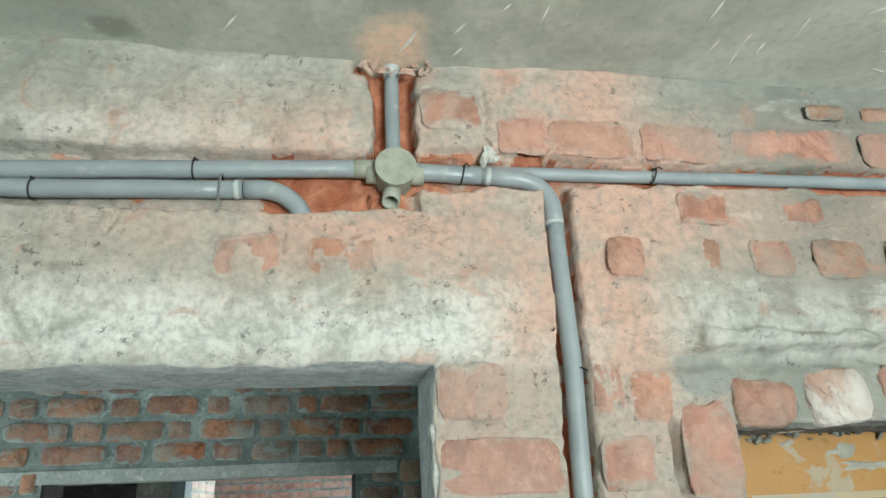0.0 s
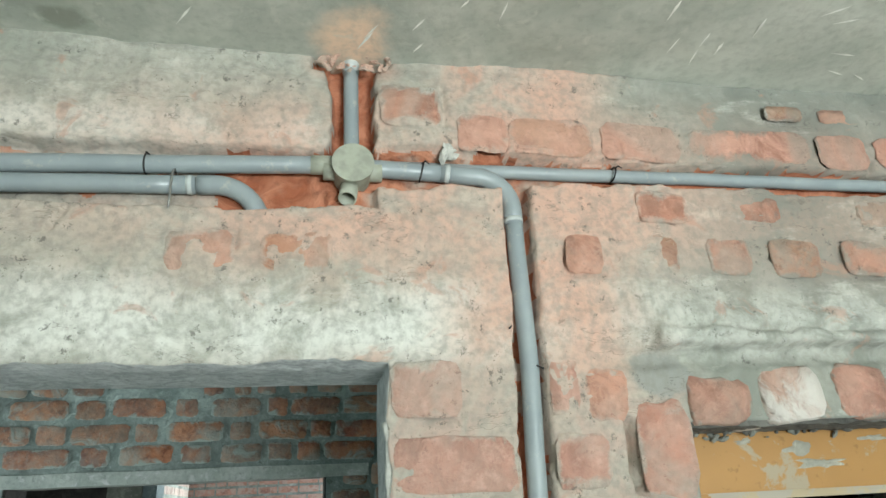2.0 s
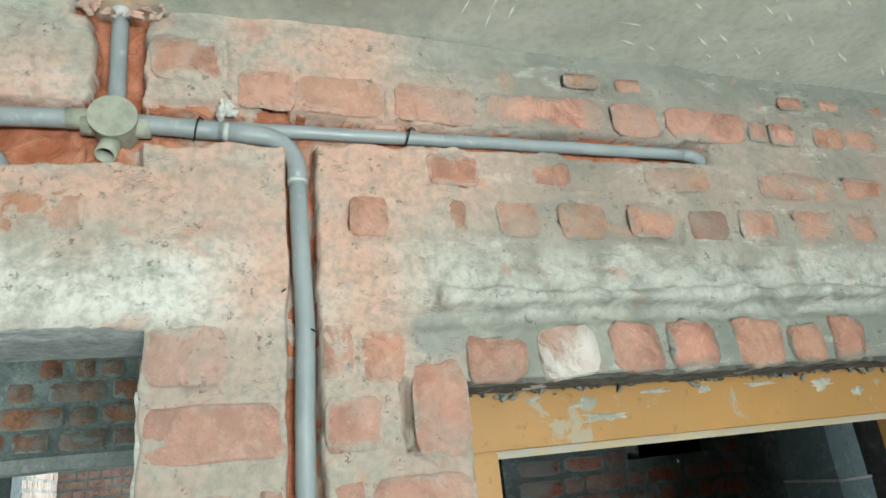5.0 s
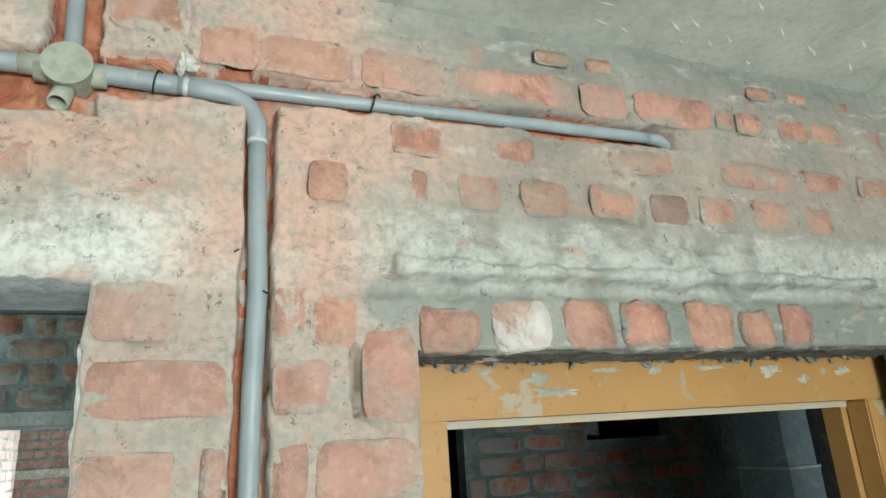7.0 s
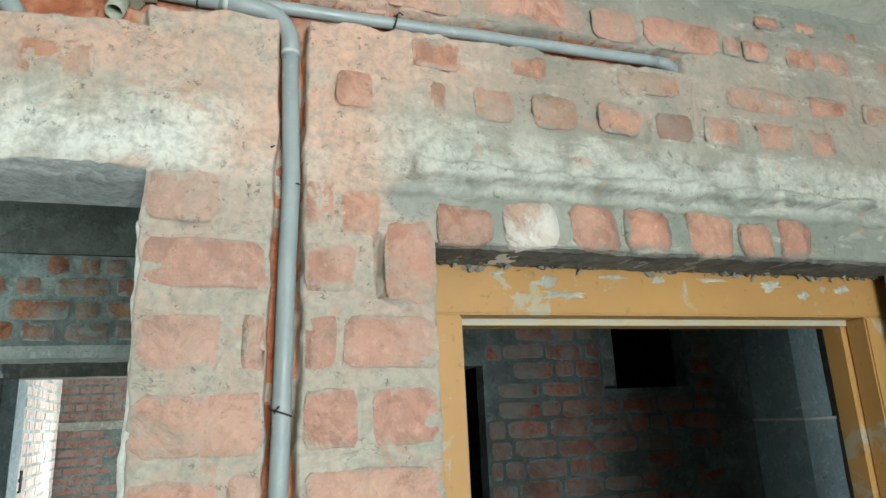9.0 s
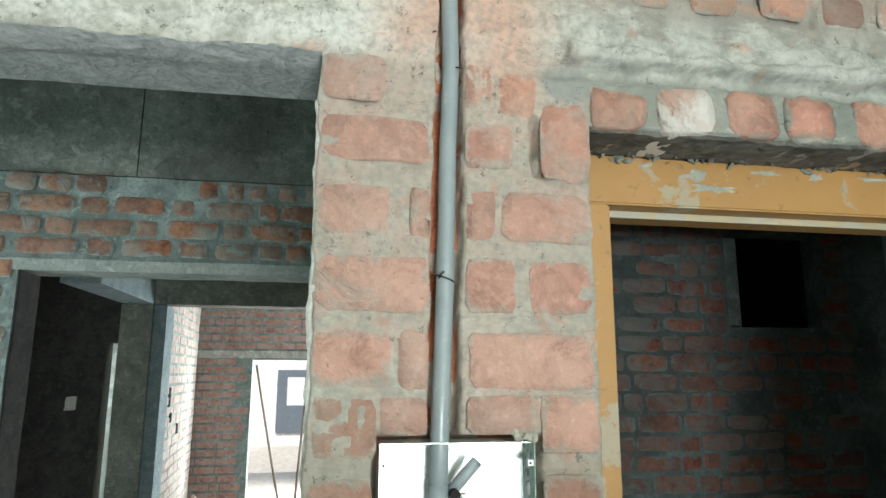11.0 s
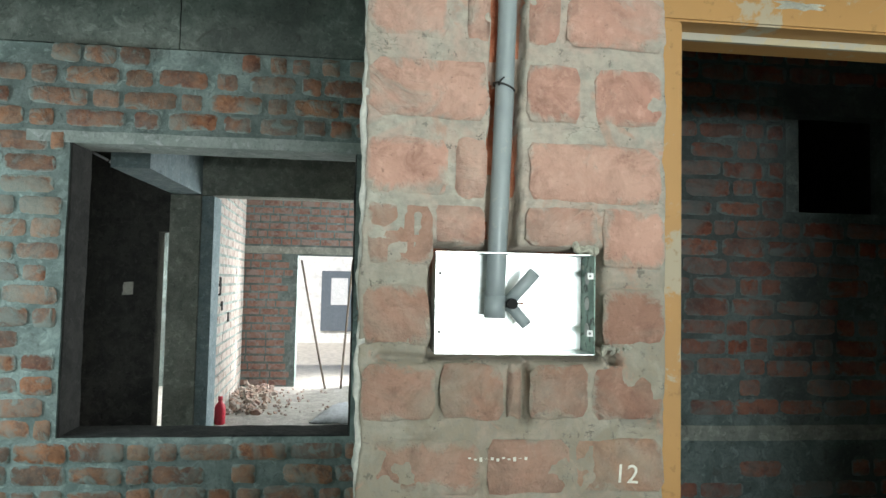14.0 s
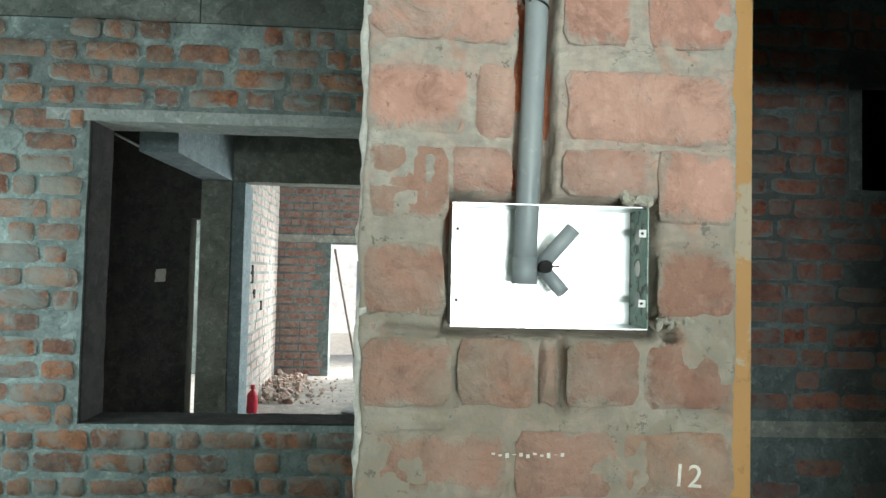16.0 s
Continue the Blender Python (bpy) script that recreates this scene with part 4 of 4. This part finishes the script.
def wire_tie(cx, cz, r, lean, along):
    """A loop of binding wire round a pipe; along: the pipe's direction."""
    o = thing("wire_tie", "black binding wire looped round the conduit", "wire tie", "wire ties")
    u = Vector((0, 1, 0))
    v = Vector((-along[2], 0, along[0])).normalized()
    w = Vector(along).normalized()
    pts = [Vector((cx, PY, cz)) + u * math.cos(a) * r + v * math.sin(a) * r + w * lean * math.sin(a) for a in (2 * math.pi * i / 20 for i in range(21))]
    part("loop", tube(pts, 0.0016, 8, caps=False), WIRE, o, smooth=True)
    tail = Vector((cx, PY - r, cz)) + v * r * 0.6
    part("twist", tube([tail + u * 0.006, tail - u * 0.005 + w * 0.004, tail - u * 0.007 + w * 0.010 - v * 0.006], 0.0014, 8), WIRE, o, smooth=True)


wire_tie(-0.487, 2.548, 0.0172, 0.002, (1, 0, 0.03))
wire_tie(0.226, 2.599, 0.0180, 0.003, (1, 0, -0.03))
wire_tie(0.598, 2.612, 0.0142, 0.003, (1, 0, 0))
wire_tie(-0.24, 2.593, 0.0170, 0.001, (1, 0, 0.03))
wire_tie(0.385, 1.85, 0.0172, 0.006, (0, 0, 1))


def nail(points, r, label):
    o = thing("nail", label, "nail", "nails")
    part("shank", tube(points, r, 10), NAIL if r > 0.0015 else WIRE, o, smooth=True)


nail([(-0.192, PY + 0.02, 2.577), (-0.192, PY - 0.010, 2.580), (-0.1925, PY - 0.0195, 2.569), (-0.193, PY - 0.0195, 2.520), (-0.193, 1.034, 2.503)], 0.0019, "bent steel nail holding the conduit")
nail([(0.373, 1.09, 2.316), (0.368, 1.035, 2.312), (0.358, 1.022, 2.302)], 0.0014, "rusty nail beside the upright conduit")
nail([(0.399, 1.09, 2.246), (0.404, 1.036, 2.243), (0.410, 1.024, 2.236)], 0.0014, "rusty nail beside the upright conduit")

# ---- switch box ----
sb = thing("switch_box", "open galvanised steel switch box set into brick", "switch box")
X0, X1, Z0, Z1, YF, YB = 0.2765, 0.537, 1.4135, 1.5755, 1.031, 1.1
T = 0.0013
part("back_plate", boxes((X0, X1, YB, YB + T, Z0, Z1)), ZINC, sb)
for nm, span in (("left_side", (X0, X0 + T, YF, YB - 0.0005, Z0, Z1)), ("right_side", (X1 - T, X1, YF, YB - 0.0005, Z0, Z1)),
                 ("top_side", (X0 + T, X1 - T, YF, YB - 0.0005, Z1 - T, Z1)), ("bottom_side", (X0 + T, X1 - T, YF, YB - 0.0005, Z0, Z0 + T))):
    part(nm, boxes(span), ZINC_SHADED if nm == "right_side" else ZINC, sb, "greenish cement-stained side, darkened for its shade" if nm == "right_side" else "")
for z in (1.448, 1.541):
    for x, s in ((X0 + T, 1), (X1 - T, -1)):
        part("lug", boxes(tuple(sorted((x, x + s * 0.010))) + (YF + 0.004, YF + 0.006, z - 0.005, z + 0.005)), NAIL, sb)
        part("screw_hole", tube([(x + s * 0.006, YF + 0.0035, z), (x + s * 0.006, YF + 0.007, z)], 0.002, 10), HOLE_SHADE, sb)
for z in (1.452, 1.495, 1.538):
    part("knockout", tube([(X1 - T - 0.0006, 1.066, z), (X1 - T + 0.001, 1.066, z)], 0.011, 18), NAIL, sb)
part("cement_lump", crumbs(16, 0.497, 0.538, 1.026, 1.040, 1.580, 1.589, 0.003, 0.007, 12), SPLASH, wall_main, "grey cement lump at the box's corner")
part("cement_lump", crumbs(14, 0.545, 0.60, 1.030, 1.038, 1.418, 1.428, 0.003, 0.006, 13), SPLASH, wall_main, "grey cement bits beside the box")
part("cement_lump", crumbs(10, 0.262, 0.284, 1.030, 1.040, 2.622, 2.650, 0.004, 0.009, 14), LUMP_WHITE, wall_main, "pale cement lump over the conduit")
stubs = thing("conduit_offcuts", "two short grey conduit ends sticking out in the switch box", "conduit pipe")
part("stub", tube([(0.398, 1.085, 1.492), (0.4015, 1.055, 1.499), (0.437, 1.034, 1.545)], 0.0105, 18, hollow=0.002), PVC, stubs, smooth=True)
part("stub", tube([(0.400, 1.08, 1.49), (0.407, 1.06, 1.486), (0.427, 1.045, 1.460)], 0.0095, 18, hollow=0.002), PVC, stubs, smooth=True)
part("bore", tube([(0.401, 1.030, 1.494), (0.402, 1.07, 1.494)], 0.0085, 16), HOLE_SHADE, stubs, "black plug for a conduit's dark mouth")

part("wire_end", tube([(0.403, 1.05, 1.493), (0.412, 1.038, 1.4945), (0.4195, 1.035, 1.4945)], 0.0016, 8), RUSTY, stubs, "brown wire end")

# chalk figures and an unreadable chalk line on the pier


def chalk_text(text, size, x, z, turn):
    cu = bpy.data.curves.new("chalk_figures", "FONT")
    cu.body, cu.size, cu.extrude = text, size, 0.0004
    tmp = bpy.data.objects.new("chalk_figures", cu)
    me = bpy.data.meshes.new_from_object(tmp)
    me.materials.append(CHALK)
    o = new("chalk_figures", me)
    o.matrix_basis = pose(x, WALL_Y - 0.0035, z, 90, turn, 0)
    bpy.data.objects.remove(tmp)
    return tagged(o, "white chalk figures written on brick", "chalk writing")


chalk_text("12", 0.042, 0.568, 1.213, 4)
bm = bmesh.new()
for i in range(11):
    a = 0.333 + i * 0.009
    boxes((a, a + 0.0045, WALL_Y - 0.003, WALL_Y - 0.002, 1.251 - 0.002 * (i % 3), 1.2535 - 0.002 * (i % 2)), bm=bm)
tagged(part("chalk_scribble", bm, CHALK, None), "faint chalk scribble on the pier", "chalk writing")

# ---- hall behind: far wall with a window and a door opening ----
FAR = 3.35
FW = dict(l=-1.31, r=0.09, b=0.735, t=2.172)
far_left = structure("wall_far_left", rough_boxes((-3.0, FW["l"], FAR, FAR + 0.23, 0, 2.66), cell=0.1, amp=0.004), MORTAR_FAR, "brick wall with thick grey-green mortar", "wall")
part("wall_body", rough_boxes((FW["l"], FW["r"], FAR, FAR + 0.23, 0, FW["b"]), cell=0.1, amp=0.004), MORTAR_FAR, far_left)
part("wall_body", rough_boxes((FW["l"], FW["r"], FAR, FAR + 0.23, FW["t"] + 0.055, 2.66), cell=0.1, amp=0.004), MORTAR_FAR, far_left)
part("lintel", rough_boxes((FW["l"] - 0.2, FW["r"] + 0.2, FAR - 0.006, FAR + 0.225, FW["t"], FW["t"] + 0.057), cell=0.06, amp=0.004), PALE_CAST, far_left, "thin pale cast lintel band")
part("jamb", rough_boxes((FW["l"] - 0.002, FW["l"] + 0.010, FAR + 0.012, FAR + 0.232, FW["b"], FW["t"]), cell=0.05, amp=0.006), MORTAR_DARK, far_left, "brick jamb, darkened for its shade")
part("jamb", rough_boxes((FW["r"] - 0.010, FW["r"] + 0.002, FAR + 0.012, FAR + 0.232, FW["b"], FW["t"]), cell=0.05, amp=0.006), MORTAR_DARK, far_left, "brick jamb, darkened for its shade")
part("sill", rough_boxes((FW["l"], FW["r"], FAR + 0.012, FAR + 0.232, FW["b"] - 0.005, FW["b"] + 0.008), cell=0.05, amp=0.006), MORTAR_DARK, far_left, "brick sill, darkened for its shade")
part("wall_body", boxes((FW["r"], 0.9, FAR, FAR + 0.23, 0, 2.66)), MORTAR_FAR, far_left)
far_right = structure("wall_far_right", rough_boxes((1.68, 2.45, FAR, FAR + 0.11, 0, 3.3), cell=0.1, amp=0.004), MORTAR_DIM, "brick wall with thick mortar and a dark niche, its shade in the colour", "wall")
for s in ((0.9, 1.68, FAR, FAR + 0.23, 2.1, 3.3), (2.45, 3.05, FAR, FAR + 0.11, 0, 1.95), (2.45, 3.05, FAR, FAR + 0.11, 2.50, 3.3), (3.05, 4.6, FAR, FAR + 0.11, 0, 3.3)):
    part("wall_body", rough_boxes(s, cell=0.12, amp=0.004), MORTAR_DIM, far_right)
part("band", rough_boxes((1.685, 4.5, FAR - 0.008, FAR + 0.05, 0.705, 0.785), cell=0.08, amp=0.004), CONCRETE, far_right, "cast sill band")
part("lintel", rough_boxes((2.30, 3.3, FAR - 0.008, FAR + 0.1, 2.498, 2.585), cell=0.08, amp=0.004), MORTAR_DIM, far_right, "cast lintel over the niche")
# closed dark box, added to keep the openings black
part("dark_backing", boxes((0.85, 3.2, 5.0, 5.1, 0, 3.3), (0.83, 0.88, FAR + 0.23, 5.0, 0, 3.3), (3.2, 3.3, FAR + 0.112, 5.1, 0, 3.3), (0.85, 3.2, FAR + 0.112, 5.1, 3.3, 3.36)), MORTAR_DARK, far_right, "dark box added behind the openings")
structure("beam", rough_boxes((-3.0, -0.813, FAR - 0.004, FAR + 0.25, 2.665, 3.4), (-0.807, 0.9, FAR - 0.004, FAR + 0.25, 2.665, 3.4), cell=0.15, amp=0.003), CONCRETE_DARK, "grey cast concrete beam with a formwork joint", "beam")
structure("hall_ceiling", boxes((-3.2, 4.8, 0.9, 3.65, 3.425, 3.52)), CONCRETE, "concrete slab", "ceiling")

column = thing("column", "blue-grey plastered column with a ledge", "column", "", "structure")
part("shaft", rough_boxes((3.50, 3.74, 2.95, 3.34, 0, 1.72), (3.52, 3.74, 2.97, 3.34, 1.735, 3.4), cell=0.2, amp=0.003), BLUE_WASH, column)
part("ledge", boxes((3.495, 3.745, 2.945, 3.34, 1.72, 1.735)), WHITEWASH, column)

bm = rough_boxes((3.745, 3.93, 2.94, 3.34, 0, 3.4), cell=0.05, amp=0.004, seed=6)
for v in bm.verts:
    v.co += noise.noise_vector(v.co * 14) * 0.022
part("broken_edge", bm, MORTAR_DARK, column, "black broken brick edge of the column")

FARB = brick_set(BRICK_FAR, 10, 100, 0.11)


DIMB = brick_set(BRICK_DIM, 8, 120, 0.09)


def brick_courses(parent, kinds, x0, x1, z0, z1, holes, seed, pitch=0.108, h=0.087, first=0.512, smear=0.06):
    """Courses of stretchers and headers with wide joints, left out where mortar covers them."""
    rng = random.Random(seed)
    k = math.ceil((z0 - first) / pitch)
    while first + k * pitch + h < z1:
        z, x = first + k * pitch, x0 + rng.uniform(-0.2, 0.0)
        while x < x1:
            w = rng.choice((0.25, 0.24, 0.245, 0.105, 0.115))
            a, b = max(x, x0 + 0.01), min(x + w, x1 - 0.01)
            x += w + rng.uniform(0.012, 0.024)
            if b - a < 0.06 or rng.random() < smear:
                continue
            if any(b > l and a < r and z + h > lo and z < hi for l, r, lo, hi in holes):
                l, r = [(q[0], q[1]) for q in holes if b > q[0] and a < q[1] and z + h > q[2] and z < q[3]][0]
                if l - a > 0.07:
                    b = l - 0.012
                elif b - r > 0.07:
                    a = r + 0.012
                else:
                    continue
            lay(parent, rng.choice(kinds), a, b, z + rng.uniform(-0.006, 0.006), z + h + rng.uniform(-0.008, 0.008), FAR - rng.uniform(0.001, 0.010), 0.05, rng.uniform(-2, 2))
        k += 1


brick_courses(far_left, FARB, -2.25, 0.42, 0.28, 2.24, ((FW["l"] - 0.012, FW["r"] + 0.012, FW["b"] - 0.02, 2.6),), 21)
# three courses between the lintel and the beam
rng = random.Random(33)
for z, *ends in ((2.250, (-2.1, -1.90), (-1.87, -1.75), (-1.715, -1.529), (-1.50, -1.39), (-1.33, -1.06), (-1.012, -0.89), (-0.850, -0.615), (-0.578, -0.445), (-0.40, -0.215), (-0.185, -0.075), (-0.05, 0.06), (0.08, 0.32)),
                 (2.352, (-2.15, -1.92), (-1.88, -1.72), (-1.69, -1.60), (-1.505, -1.235), (-1.21, -1.085), (-1.065, -0.815), (-0.790, -0.690), (-0.650, -0.395), (-0.365, -0.270), (-0.235, -0.005), (0.01, 0.11), (0.13, 0.37)),
                 (2.465, (-2.05, -1.80), (-1.78, -1.53), (-1.50, -1.385), (-1.34, -1.09), (-1.06, -0.93), (-0.90, -0.665), (-0.62, -0.52), (-0.46, -0.23), (-0.20, -0.10), (-0.085, 0.15), (0.17, 0.40)),
                 (2.566, (-1.95, -1.72), (-0.50, -0.41), (-0.36, -0.28), (-0.25, -0.16), (-0.10, -0.01), (0.04, 0.16), (0.19, 0.38))):
    for a, b in ends:
        lay(far_left, rng.choice(FARB), a, b, z + rng.uniform(-0.004, 0.004), z + 0.087 + rng.uniform(-0.006, 0.004), FAR - rng.uniform(0.003, 0.010), 0.05, rng.uniform(-1.5, 1.5))
# three broken bricks standing proud under the beam
for a, b in ((-1.40, -1.265), (-1.25, -1.10), (-1.085, -0.94)):
    lay(far_left, FARB[2], a, b, 2.565, 2.655, FAR - 0.035, 0.08, 2)
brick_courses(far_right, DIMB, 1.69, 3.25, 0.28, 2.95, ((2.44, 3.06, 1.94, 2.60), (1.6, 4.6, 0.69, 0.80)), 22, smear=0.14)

# ---- far rooms through the window ----


def brick_face(name, x0, x1, z0, z1, place, material, seed, holes=()):
    """Many small bricks on a wall seen from afar, joined; place maps (u, out, z) to the world."""
    rng = random.Random(seed)
    bm = bmesh.new()
    z = z0
    while z < z1 - 0.08:
        u = x0 + rng.uniform(-0.2, 0)
        while u < x1:
            w = rng.choice((0.24, 0.25, 0.115))
            a, b = max(u, x0), min(u + w, x1)
            u += w + 0.02
            if b - a < 0.05 or any(b > l and a < r and z + 0.08 > lo and z < hi for l, r, lo, hi in holes):
                continue
            o = rng.uniform(0.004, 0.010)
            q = [Vector(place(p, o, s)) for p, s in ((a, z), (b, z), (b, z + 0.078), (a, z + 0.078))]
            r = [Vector(place(p, -0.01, s)) for p, s in ((a, z), (b, z), (b, z + 0.078), (a, z + 0.078))]
            f, g = [bm.verts.new(p) for p in q], [bm.verts.new(p) for p in r]
            bm.faces.new(f)
            for i in range(4):
                bm.faces.new((f[i], f[(i + 1) % 4], g[(i + 1) % 4], g[i]))
        z += 0.11
    return bm


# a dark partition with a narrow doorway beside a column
west = structure("wall_dark_partition", boxes((-3.6, -1.87, 6.53, 6.72, 0, 2.9), (-1.87, -1.775, 6.53, 6.72, 1.95, 2.9)), MORTAR_DARK, "brick partition, its lack of light put into near-black colour", "wall")
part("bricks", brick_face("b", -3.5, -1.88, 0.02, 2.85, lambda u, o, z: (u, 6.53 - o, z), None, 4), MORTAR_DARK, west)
hole = thing("switch_recess", "small broken switch recess with pale plaster", "switch box")
part("recess", rough_boxes((-2.16, -2.08, 6.505, 6.56, 1.34, 1.46), cell=0.03, amp=0.03), LUMP_WHITE, hole)
col2 = thing("column", "grey cement-plastered column", "column", "", "structure")
part("shaft", rough_boxes((-1.775, -1.49, 6.53, 6.86, 0, 2.315), cell=0.3, amp=0.004), CONCRETE, col2)
part("plaster_edge", boxes((-1.487, -1.37, 6.57, 6.87, 0, 2.315)), BLUE_PLASTER, col2, "pale blue-grey plastered edge")
structure("beam_across", rough_boxes((-1.7, 2.5, 6.58, 6.82, 2.325, 2.9), cell=0.3, amp=0.004), CONCRETE, "dark cast concrete beam", "beam")
structure("beam_along", rough_boxes((-1.775, -1.49, 5.06, 6.57, 2.325, 2.9), cell=0.3, amp=0.004), BLUE_PLASTER, "blue-grey cast beam", "beam")
structure("far_ceiling", boxes((-3.9, 2.6, 3.6, 9.7, 2.9, 3.02)), CONCRETE, "concrete slab", "ceiling")
BACK = 9.4
back = structure("wall_back", boxes((-3.9, -0.86, BACK, BACK + 0.22, 0, 2.9), (-0.05, 2.6, BACK, BACK + 0.22, 0, 2.9), (-0.86, -0.05, BACK, BACK + 0.22, 1.85, 2.9)), MORTAR_DIM, "brick back wall with a bright doorway", "wall")
part("bricks", brick_face("b", -1.7, 0.9, 0.02, 2.85, lambda u, o, z: (u, BACK - o, z), None, 6, ((-0.87, -0.04, 0, 1.86),)), BRICK_STUFF, back)
part("lintel_band", boxes((-1.7, 0.7, BACK - 0.03, BACK - 0.012, 1.87, 1.97)), CONCRETE, back)


def side_x(y):
    """The side wall stands a little askew."""
    return -1.44 - 0.062 * (y - 6.87)


bm = boxes((0, 0.16, 6.87, BACK, 0, 2.9))
for v in bm.verts:
    v.co.x += side_x(v.co.y) - 0.16
side = structure("wall_side", bm, MORTAR_FAR, "brick side wall, its bright light put into pale bricks", "wall")
# bricks paler than their own colour, for the strong light on this wall
part("bricks", brick_face("b", 6.9, BACK - 0.05, 0.02, 2.85, lambda u, o, z: (side_x(u) + o, u, z), None, 9), make_brick("lit_pale_brick", (0.46, 0.37, 0.33), (0.38, 0.29, 0.25), (0.54, 0.51, 0.47), 0.50), side)
# blocks stand proud of the wall; the recess's shade is only their colour
for y, z, h in ((7.35, 1.42, 0.20), (7.5, 1.2, 0.10), (8.0, 1.05, 0.11)):
    o = thing("switch_recess", "black block on the brick, for a recess's shade", "switch box", "switch recesses")
    part("recess", boxes((side_x(y) - 0.004, side_x(y) + 0.018, y - 0.035, y + 0.035, z - h / 2, z + h / 2)), HOLE_SHADE, o)
structure("wall_far_east", boxes((2.5, 2.7, 3.6, 7.5, 0, 2.9), (2.5, 2.7, 9.2, 9.6, 0, 2.9), (2.5, 2.7, 7.5, 9.2, 0, 0.6), (2.5, 2.7, 7.5, 9.2, 2.4, 2.9)), MORTAR_FAR, "unseen brick wall with an opening for a lamp", "wall")
structure("wall_far_west", boxes((-3.9, -3.7, 3.6, 7.1, 0, 2.9), (-3.9, -3.7, 8.9, 9.6, 0, 2.9), (-3.9, -3.7, 7.1, 8.9, 0, 0.8), (-3.9, -3.7, 7.1, 8.9, 2.2, 2.9)), MORTAR_FAR, "unseen brick wall with an opening for a lamp", "wall")
# fill lamp at an added, unseen opening, to brighten the narrow doorway
window_light("fill_west_opening", (-3.62, 8.0, 1.5), (-2, 7.6, 1.2), 1.5, 1.3, 220, (1, 0.98, 0.95))

tube_light = thing("wall_conduit", "thin white conduit clipped slantwise to the dark partition", "conduit pipe")
part("pipe", tube(sagging((-2.60, 6.51, 2.74), (-2.36, 6.51, 2.62), 4), 0.012, 10), WHITE_PVC, tube_light, smooth=True)
part("pipe", tube(sagging((-2.34, 6.505, 2.61), (-2.11, 6.505, 2.48), 4), 0.016, 10), WHITE_PVC, tube_light, smooth=True)

bottle = thing("bottle", "red plastic bottle standing on the cement floor", "bottle", at=(-1.34, 7.02, 0))
bm = bmesh.new()
prof = [(0.0, 0.0), (0.05, 0.0), (0.055, 0.015), (0.055, 0.17), (0.045, 0.20), (0.022, 0.225), (0.02, 0.25)]
rings = [[bm.verts.new((r * math.cos(a), r * math.sin(a), z)) for a in (2 * math.pi * i / 20 for i in range(20))] for r, z in prof[1:]]
for a, b in zip(rings, rings[1:]):
    for i in range(20):
        bm.faces.new((a[i], a[(i + 1) % 20], b[(i + 1) % 20], b[i]))
bm.faces.new(rings[0])
bm.faces.new(rings[-1])
part("body", bm, RED_PLASTIC, bottle, smooth=True)
part("cap", tube([(0, 0, 0.245), (0, 0, 0.285)], 0.024, 16), RED_PLASTIC, bottle, smooth=True)

rubble = bmesh.new()
rng = random.Random(14)
for i in range(240):
    t = rng.random()
    x, y = abs(rng.gauss(0, 0.42)), rng.uniform(7.45, 9.2)
    x = min(side_x(y) + 0.05 + x, -0.3)
    s = rng.uniform(0.015, 0.055) * (0.6 if x > -1.0 else 1)
    z = max(0.0, 0.09 - (x - side_x(y)) * 0.15) * rng.random()
    res = bmesh.ops.create_cube(rubble, size=1)
    bmesh.ops.transform(rubble, verts=res["verts"], matrix=pose(x, y, z + s * 0.3, rng.uniform(0, 90), rng.uniform(0, 90), rng.uniform(0, 180)) @ Matrix.Diagonal((s * 1.6, s, s * 0.8, 1)))
for v in rubble.verts:
    v.co += noise.noise_vector(v.co * 9) * 0.012
tagged(part("rubble", rubble, make_brick("rubble_brick", (0.44, 0.30, 0.24), (0.30, 0.17, 0.13), (0.5, 0.47, 0.42), 0.5), None), "heap of broken brick and mortar on the floor", "rubble", "", "stuff")

sack_bm = bmesh.new()
bmesh.ops.create_grid(sack_bm, x_segments=24, y_segments=18, size=0.5)
for v in sack_bm.verts:
    x, y = v.co.x, v.co.y
    v.co = Vector((x * 0.7 + y * 0.2, y * 0.9, 0.02 + 0.09 * max(0, 1 - (2 * abs(x)) ** 4) * max(0, 1 - (2 * abs(y)) ** 4) + 0.02 * noise.noise(Vector((x * 7, y * 7, 2)))))
bmesh.ops.solidify(sack_bm, geom=sack_bm.faces[:], thickness=0.015)
sack = part("sack", sack_bm, SACK, None, smooth=True)
sack.location = (0.02, 7.45, 0.0)
tagged(sack, "pale blue woven cement sack lying flat on the floor", "sack")

# ---- outside the far doorway ----
structure("ground", boxes((-400, 400, -400, 600, -0.3, -0.12)), EARTH, "sunlit dry earth", "ground")
house = thing("house", "whitewashed house front with a blue-grey door", "house")
part("wall", boxes((-7, 6, 17.0, 17.2, -0.12, 5.0)), WHITEWASH, house)
part("roof", boxes((-7.3, 6.3, 16.6, 19, 5.0, 5.15)), WHITEWASH, house)
door = part("door", boxes((-1.07, -0.15, 16.93, 16.998, 0.19, 1.73), bevel=0.01), BLUE_GREY, house, "blue-grey door")
part("pane", boxes((-0.82, -0.40, 16.92, 16.929, 0.86, 1.55)), GLASS_WHITE, door, "pale pane")
for a, b in (((-0.80, 9.35, 1.78), (-0.41, 9.2, 0.0)), ((-0.08, 9.37, 1.8), (-0.20, 9.25, 0.0))):
    o = thing("pole", "thin dark bamboo pole leaning in the doorway", "pole", "leaning poles")
    part("shaft", tube(sagging(a, b, 8, 0.01), 0.016, 10), BAMBOO, o, smooth=True)
